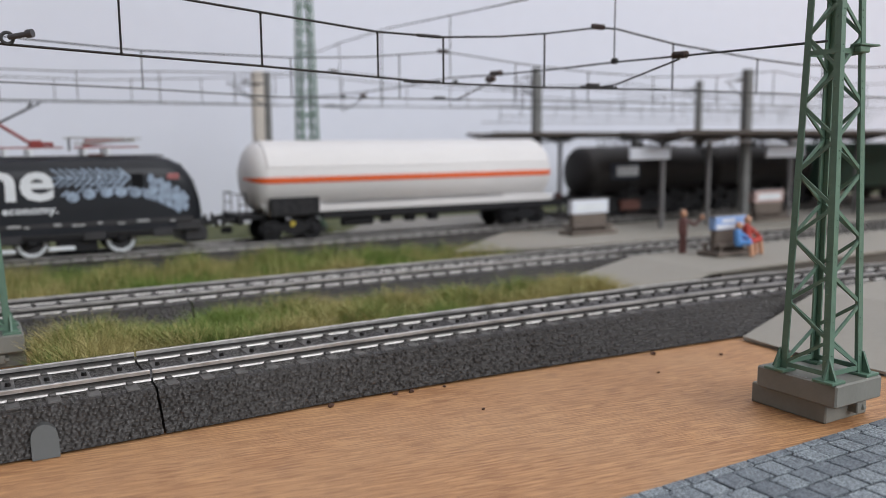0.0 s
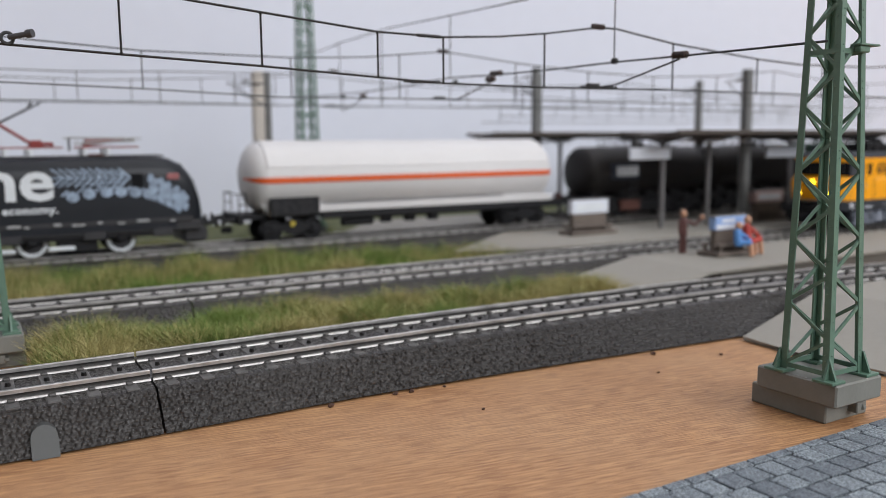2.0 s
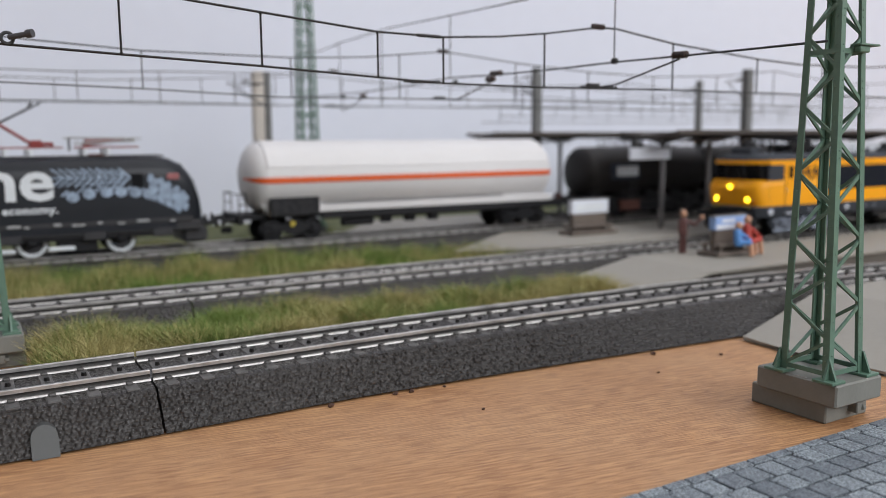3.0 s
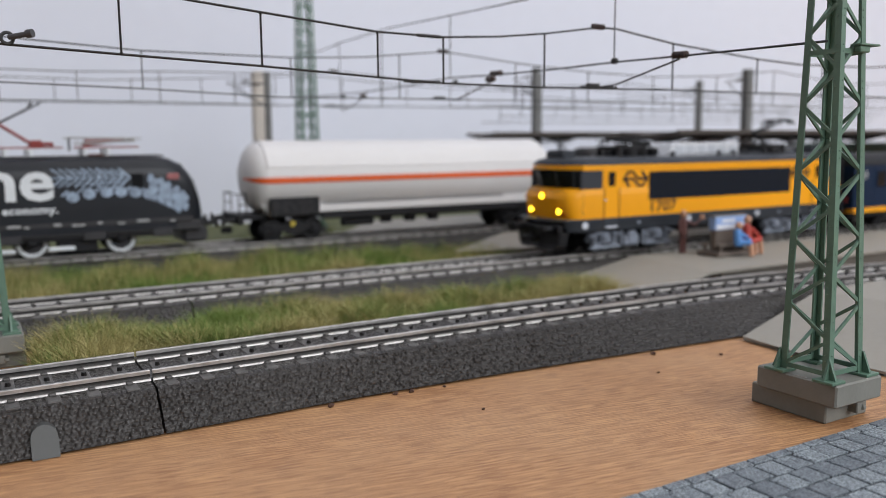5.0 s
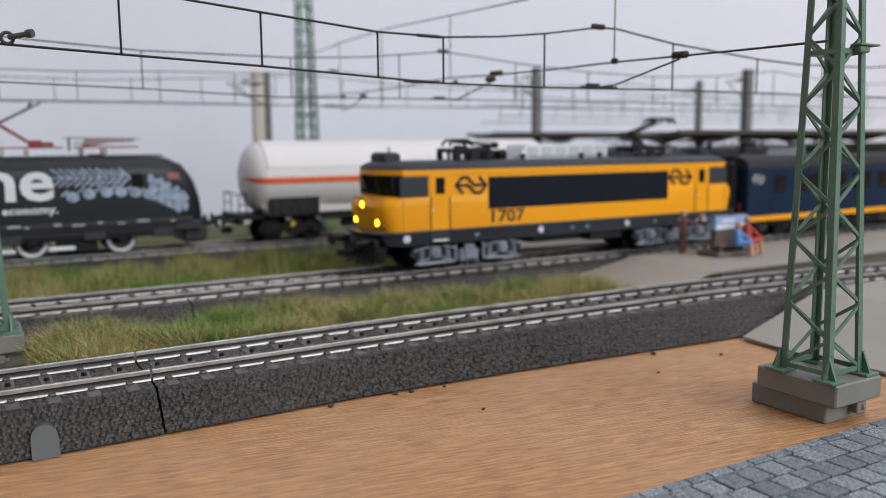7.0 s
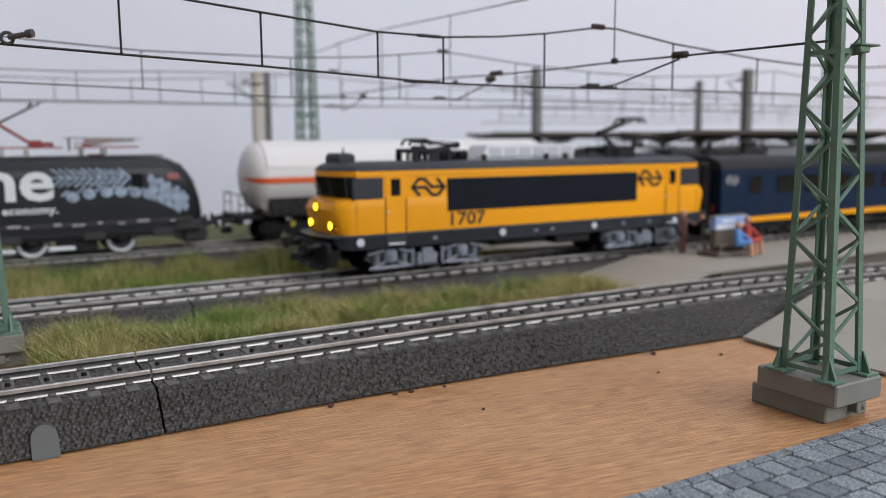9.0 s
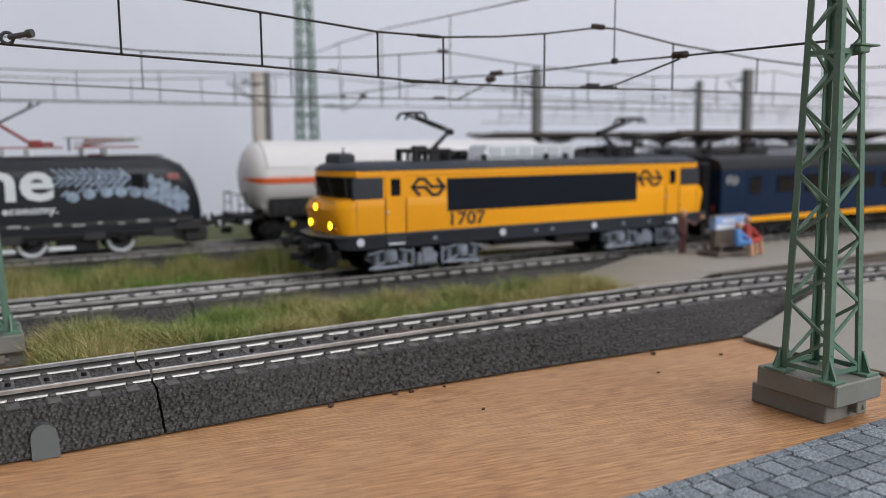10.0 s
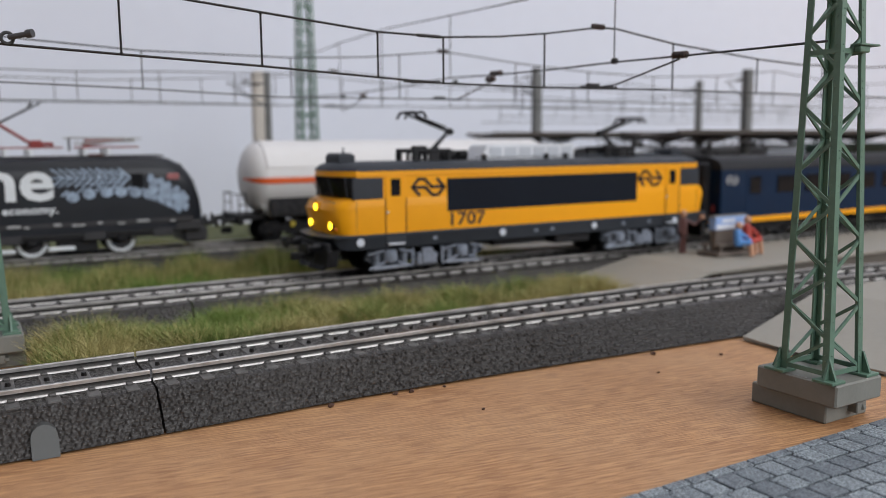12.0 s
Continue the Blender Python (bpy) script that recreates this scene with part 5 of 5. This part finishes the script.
        loft(b, [[(-93.4, -13.5, 4.6), (-93.4, 13.5, 4.6), (-93.4, 14.5, 10.5), (-93.4, -14.5, 10.5)], [(-90.0, -14.5, 4.6), (-90, 14.5, 4.6), (-89, 15.2, 10.5), (-89, -15.2, 10.5)]])
        box(b, -94.2, -92, -15, 15, 10.2, 13.4, .5)
        part("buffer_beam", b, BLACKPL, th, "black buffer beam", at=turn)
        b = BM()
        loft(b, [[(-94.6, -11, 3.4), (-94.6, 11, 3.4), (-93.2, 12.8, 5.4), (-93.2, -12.8, 5.4)], [(-93.4, -11, 3.4), (-93.4, 11, 3.4), (-92.0, 12.8, 5.4), (-92.0, -12.8, 5.4)]])
        part("snow_plough", b, BLACKPL, th, at=turn)
        b = tube(BM(), (-93, 0, 8), (-99.0, 0, 8), 1.0, 8)
        box(b, -101.5, -98.4, -1.6, 1.6, 6.4, 9.2, .4)
        for y in (-4, 4):
            tube(b, (-94, y, 10), (-96, y, 3.5), .4, 6)
        part("coupler", b, BLACKPL, th, at=turn)
        for y in (-10, 10):
            b = tube(BM(), (-94, y, 12), (-97.4, y, 12), 1.4, 10)
            tube(b, (-97.4, y, 12), (-99.6, y, 12), .9, 10)
            box(b, -100.4, -99.5, y - 3.0, y + 3.0, 10.0, 14.0, .5)
            part("buffer", b, BLACKPL, th, at=turn, smooth=True)
        # cab roof housing with horn and aerial
        b = box(BM(), -85.2, -78.4, -6, 6, 40.6, 44.2, .5)
        box(b, -84.6, -79.2, -5, 5, 44.0, 44.7, .3)
        part("roof_box", b, GREYBODY, th, "dark grey cab roof box", at=turn)
        part("aerial", tube(BM(), (-81.8, -3, 44.4), (-81.8, -3, 46.6), .35, 6), GREYBODY, th, at=turn)
    # bogies
    for xb in (-54.5, 54.5):
        for u in (-15, 15):
            wheelset(th, xb + u, 7.2, 7.2, BLACKPL)
        for s in (-1, 1):
            b = BM()
            o = [(-25, 6.6), (-23.5, 9.4), (-8, 9.4), (-6, 7.2), (6, 7.2), (8, 9.4), (23.5, 9.4), (25, 6.6), (20, 3.6), (12, 3.6), (8, 5.2), (-8, 5.2), (-12, 3.6), (-20, 3.6)]
            loft(b, [[(xb + x, s * 13.2 - .9, z) for x, z in o], [(xb + x, s * 13.2 + .9, z) for x, z in o]])
            fr = part("bogie_frame", b, GREYBODY, th, "dark grey bogie side frame")
            for u in (-15, 15):
                b = box(BM(), xb + u - 2.5, xb + u + 2.5, s * 14.6 - 1.4, s * 14.6 + 1.4, 4.8, 9.6, .7)
                tube(b, (xb + u, s * 14.6, 7), (xb + u, s * 16.6, 7), 1.9, 14)
                tube(b, (xb + u, s * 16.6, 7), (xb + u, s * 17.0, 7), 0.9, 10)
                for e in (-1, 1):
                    tube(b, (xb + u + e * 2.5, s * 15.6, 5.2), (xb + u + e * 8.5, s * 15.2, 3.0), .5, 6)
                    tube(b, (xb + u + e * 3.0, s * 16.0, 9.6), (xb + u + e * 9.0, s * 15.4, 8.2), .45, 6)
                part("axle_box", b, BOGIEGREY, fr)
                b = BM()
                for v in (-5.6, 5.6):
                    for k in range(4):
                        tube(b, (xb + u + v, s * 14.4, 4.6 + k * 1.2), (xb + u + v, s * 14.4, 5.3 + k * 1.2), 1.35, 12)
                part("spring", b, BOGIEGREY, fr)
            b = box(box(BM(), xb - 4.4, xb + 4.4, s * 14.2 - 1.2, s * 14.2 + 1.2, 2.8, 7.6, .6), xb - 2.4, xb + 2.4, s * 14.8 - 1.2, s * 14.8 + 1.2, 3.6, 9.4, .5)
            tube(b, (xb - 6.2, s * 15.4, 3.4), (xb - 6.2, s * 15.4, 9.6), .6, 8)
            tube(b, (xb + 6.2, s * 15.4, 3.4), (xb + 6.2, s * 15.4, 9.6), .6, 8)
            part("damper_box", b, BOGIEGREY, fr)
            b = tube(BM(), (xb - 22, s * 15.2, 3.0), (xb - 8, s * 15.2, 3.4), .7, 8)
            tube(b, (xb + 8, s * 15.2, 3.4), (xb + 22, s * 15.2, 3.0), .7, 8)
            part("brake_rod", b, BOGIEGREY, fr)
    part("battery_box", box(BM(), -24, 2, -13, 13, 7.4, 10.6, .8), BLACKPL, th, "black underfloor box")
    part("battery_box", box(BM(), 6, 24, -14, 14, 6.4, 10.6, .6), BLACKPL, th, "black underfloor box")
    # roof equipment
    b = loft(BM(), [[(-26.0, y, 41.0), (21.0, y, 41.0), (21.0, y, 46.4), (20.0, y, 47.4), (-21.0, y, 47.4), (-22.4, y, 46.6)] for y in (-6.5, 6.5)])
    gr = part("resistor_housing", b, mat("zinc_grey_frame", (0.66, 0.68, 0.72), 0.4, vary=0.1), th, "grey resistor housing on the roof")
    for k in range(6):
        x = -21.8 + 7.1 * k
        for s in (-1, 1):
            part("grille", box(BM(), x + .6, x + 6.4, s * 6.5 - .2, s * 6.5 + .2, 42.2, 46.3, .1), ROOFSILVER, gr, "pale grey grille panel")
    b = BM()
    for x in (-38.5, -32.5):
        for y in (-4, 4):
            for k in range(4):
                tube(b, (x - 1.8 + k, y, 43.4), (x - 1.3 + k, y, 43.4), 1.9, 12)
        box(b, x - 2, x + 2, -5, 5, 41, 42, .2)
    part("roof_coil", b, BLACKPL, th, "black ribbed roof insulators")
    b = BM()
    for y in (-12.2, 12.2):
        box(b, -76, 76, y - .5, y + .5, 40.2, 41.0, .2)
    part("roof_walk", b, GREYBODY, th)
    b = BM()
    for y in (-9.9, 9.9):
        tube(b, (-30, y, 42.2), (30, y, 42.2), .2, 6)
    part("roof_busbar", b, BLACKPL, th, "thin roof busbar")
    for x in (-26, 4, 14):
        part("roof_bracket", box(BM(), x - 1, x + 1, -10.5, -9.2, 41, 43.6, .2), BLACKPL, th)
    b = box(BM(), 30, 72, -5, 5, 41.0, 42.8, .5)
    part("roof_hatch", b, GREYBODY, th)
    pans = []
    for x0, hinge, s in ((-47.0, (-43.8, 45.2), 1), (47.0, (49.4, 45.2), -1)):
        b = BM()
        for y in (-6.9, 6.9):
            box(b, x0 - 8.6, x0 + 7.8, y - .6, y + .6, 44.6, 46.0, .3)
            for x, w in ((x0 - 7.4, 1.3), (x0 + .4, 2.2), (x0 + 6.8, 1.0)):
                box(b, x - w, x + w, y - .5, y + .5, 41.0, 44.8, .25)
        box(b, x0 - 8.4, x0 - 6.4, -7.4, 7.4, 44.4, 45.9, .2)
        box(b, x0 + 1.0, x0 + 5.0, -7.4, 7.4, 44.4, 45.9, .2)
        tube(b, (x0 - 8, -5, 46.4), (x0 - 2, -5, 46.4), .7, 8)
        pg = part("pantograph", b, BLACKPL, th, "black single-arm pantograph")
        for x in (x0 - 3.4, x0 + 4.4):
            for y in (-6.9, 6.9):
                part("insulator", insulator(BM(), (x, y, 41.0), (x, y, 44.6), 1.0), BLACKPL, pg)
        part("spring_box", tube(BM(), (hinge[0] - s * 6, 0, hinge[1] - .6), (hinge[0] + s * 3, 0, hinge[1] + .2), 1.2, 10), BLACKPL, pg)
        la = part("lower_arm", tube(tube(BM(), (0, 0, 0), (10.7, 0, 0), .95, 8, .75), (0.5, 1.4, -.9), (10.4, .6, -.3), .3, 6), BLACKPL, pg)
        b = BM()
        for y in (-1, 1):
            wire_path(b, [(0, y * .6, 0), (7, y * 1.8, 0), (17.2, y * 2.6, 0)], .5)
        tube(b, (-.4, -1.1, 0), (-.4, 1.1, 0), 1.35, 10)
        wire_path(b, [(1.0, 0, -1.2), (9, 0, -.9), (16.4, 0, -.4)], .22)
        for x in (4.0, 8.0, 12.0):
            tube(b, (x, -1.4, 0), (x + 2.4, 1.6, 0), .2, 6)
        tube(b, (13, -2.4, 0), (13, 2.4, 0), .25, 6)
        ua = part("upper_arm", b, BLACKPL, pg)
        b = BM()
        for x in (-1.7, 1.7):
            wire_path(b, [(x, -8.5, -1.8), (x, -7, -.3), (x, -5.2, .3), (x, 5.2, .3), (x, 7, -.3), (x, 8.5, -1.8)], .55)
        for y in (-3.4, 3.4):
            tube(b, (-1.7, y, .2), (1.7, y, .2), .3, 6)
        hd = part("collector_head", b, BLACKPL, pg)
        pans.append((hinge, s, la, ua, hd))
    return th, pans


LOCO, PANS = yellow_loco()


# ---- blue coach ----
def coach():
    th = thing("passenger_coach", "dark blue passenger coach with a yellow stripe behind the locomotive", "coach", mm(STOP_X + 101.6, Y_MID, RAIL))
    Lc = 303.0
    rings = [[(x, y, z) for y, z in body_section(HW - .3 - d, 11.4, 34.2 - d, 40.4 - d, flat=.35)] for x, d in ((0, .6), (.6, 0), (Lc - .6, 0), (Lc, .6))]
    part("body", loft(BM(), rings), COACHBLUE, th, "dark blue body", smooth=True)
    rings = [[(x, y, z) for y, z in body_section(HW - .1, 34.4, 35.4, 40.8, flat=.35)] for x in (-.3, Lc + .3)]
    part("roof", loft(BM(), rings), COACHROOF, th, "dark grey roof", smooth=True)
    part("stripe", box(BM(), .3, Lc - .3, -HW, HW, 9.0, 11.5, .2), YELLOW, th, "yellow stripe along the sill")
    part("underframe", box(BM(), 2, Lc - 2, -13, 13, 6.0, 9.1, .4), BLACKPL, th, "black underframe")
    part("emblem", logo_mark(BM(), 3.4, 11.4, 27.4, 31.6, -HW + .1), LABELGREY, th, "pale emblem")
    wins = [(20, 28), (40, 54)] + [(62 + 22 * k, 62 + 22 * k + 15) for k in range(9)] + [(270, 278)]
    for a, c in wins:
        for s in (-1, 1):
            part("window", box(BM(), a, c, s * (HW - .4) - .55, s * (HW - .4) + .55, 22.6, 31.0, .2), GLASS, th, "dark window")
    for a in (17.5, 281):
        part("door", box(BM(), a, a + 13, -HW + .15, -HW + .4, 11.8, 34.0, .1), COACHBLUE, th)
    b = box(BM(), -5.0, .4, -11, 11, 10, 38.0, 1.2)
    part("gangway", b, BLACKPL, th, "black rubber gangway")
    for y in (-12.6, 12.6):
        part("tail_lamp", box(BM(), -.9, -.2, y - .9, y + .9, 14.5, 18.0, .3), RED, th, "small red tail lamp")
    for x in (44, Lc - 44):
        freight_bogie(th, x, 5.3)
    for x in (90, 130, 180):
        part("battery_box", box(BM(), x, x + 26, -13, -6, 5, 9, .6), BLACKPL, th)
    return th


COACH = coach()

# ---- small debris on the board ----
rng = random.Random(11)
for x, y, r in ((67.3, 165.0, .9), (83.9, 165.4, .7), (88, 165.0, .8), (96.7, 164.4, .5), (161.3, 159.6, .9), (95.4, 145.3, .42), (149.3, 145.8, .45), (176.9, 149.5, .55), (167.6, 128.4, .3)):
    b = BM()
    ball(b, (0, 0, 0), r, 1, .8, .55, 8, 5)
    for v in b.verts:
        v.co *= 1 + .25 * rng.uniform(-1, 1)
    tagged(part("crumb", b, DIRT, at=mm(x, y, r * .45), smooth=True), "small rust-brown crumb of ballast on the board", "crumb", "crumbs")


# ---- movement ----
def motions():
    run = [(0.0, 418.5), (0.5, 385.5), (1.0, 352.5), (1.5, 319.5), (2.0, 286.5), (2.5, 254.0), (3.0, 221.0), (3.5, 189.5), (4.0, 159.5), (4.5, 130.5), (5.0, 103.0),
           (5.5, 76.8), (6.0, 54.4), (6.5, 35.2), (7.0, 18.6), (7.2, 13.5), (7.6, 5.8), (8.0, 1.5), (8.4, 0.0), (8.8, 0.0), (12.0, 0.0)]
    walk(LOCO, [(t, mm(STOP_X + s, Y_MID, RAIL)) for t, s in run])
    walk(COACH, [(t, mm(STOP_X + 101.6 + s, Y_MID, RAIL)) for t, s in run])
    lift = [(0.0, 0.0), (8.8, 0.0), (9.1, 0.06), (9.3, 0.2), (9.5, 0.45), (9.7, 0.72), (9.9, 0.92), (10.1, 1.0), (10.4, 1.0), (12.0, 1.0)]
    for k, (hinge, s, la, ua, hd) in enumerate(PANS):
        rows = ([], [], [])
        for t, f in lift if k == 0 else [(0.0, 0.85), (12.0, 0.85)]:
            a = radians(10 + 34 * f)
            g = radians(176 - 17 * f)
            flip = 0 if s > 0 else 180
            kx, kz = hinge[0] + s * 10.7 * math.cos(a), hinge[1] + 10.7 * math.sin(a)
            hx, hz = kx + s * 17.4 * math.cos(g), kz + 17.4 * math.sin(g)
            rows[0].append((t, mm(hinge[0], 0, hinge[1], 0, 0, flip) @ mm(0, 0, 0, 0, -math.degrees(a), 0)))
            rows[1].append((t, mm(kx, 0, kz, 0, 0, flip) @ mm(0, 0, 0, 0, -math.degrees(g), 0)))
            rows[2].append((t, mm(hx, 0, hz + .6)))
        for ob, r in zip((la, ua, hd), rows):
            walk(ob, r)


motions()
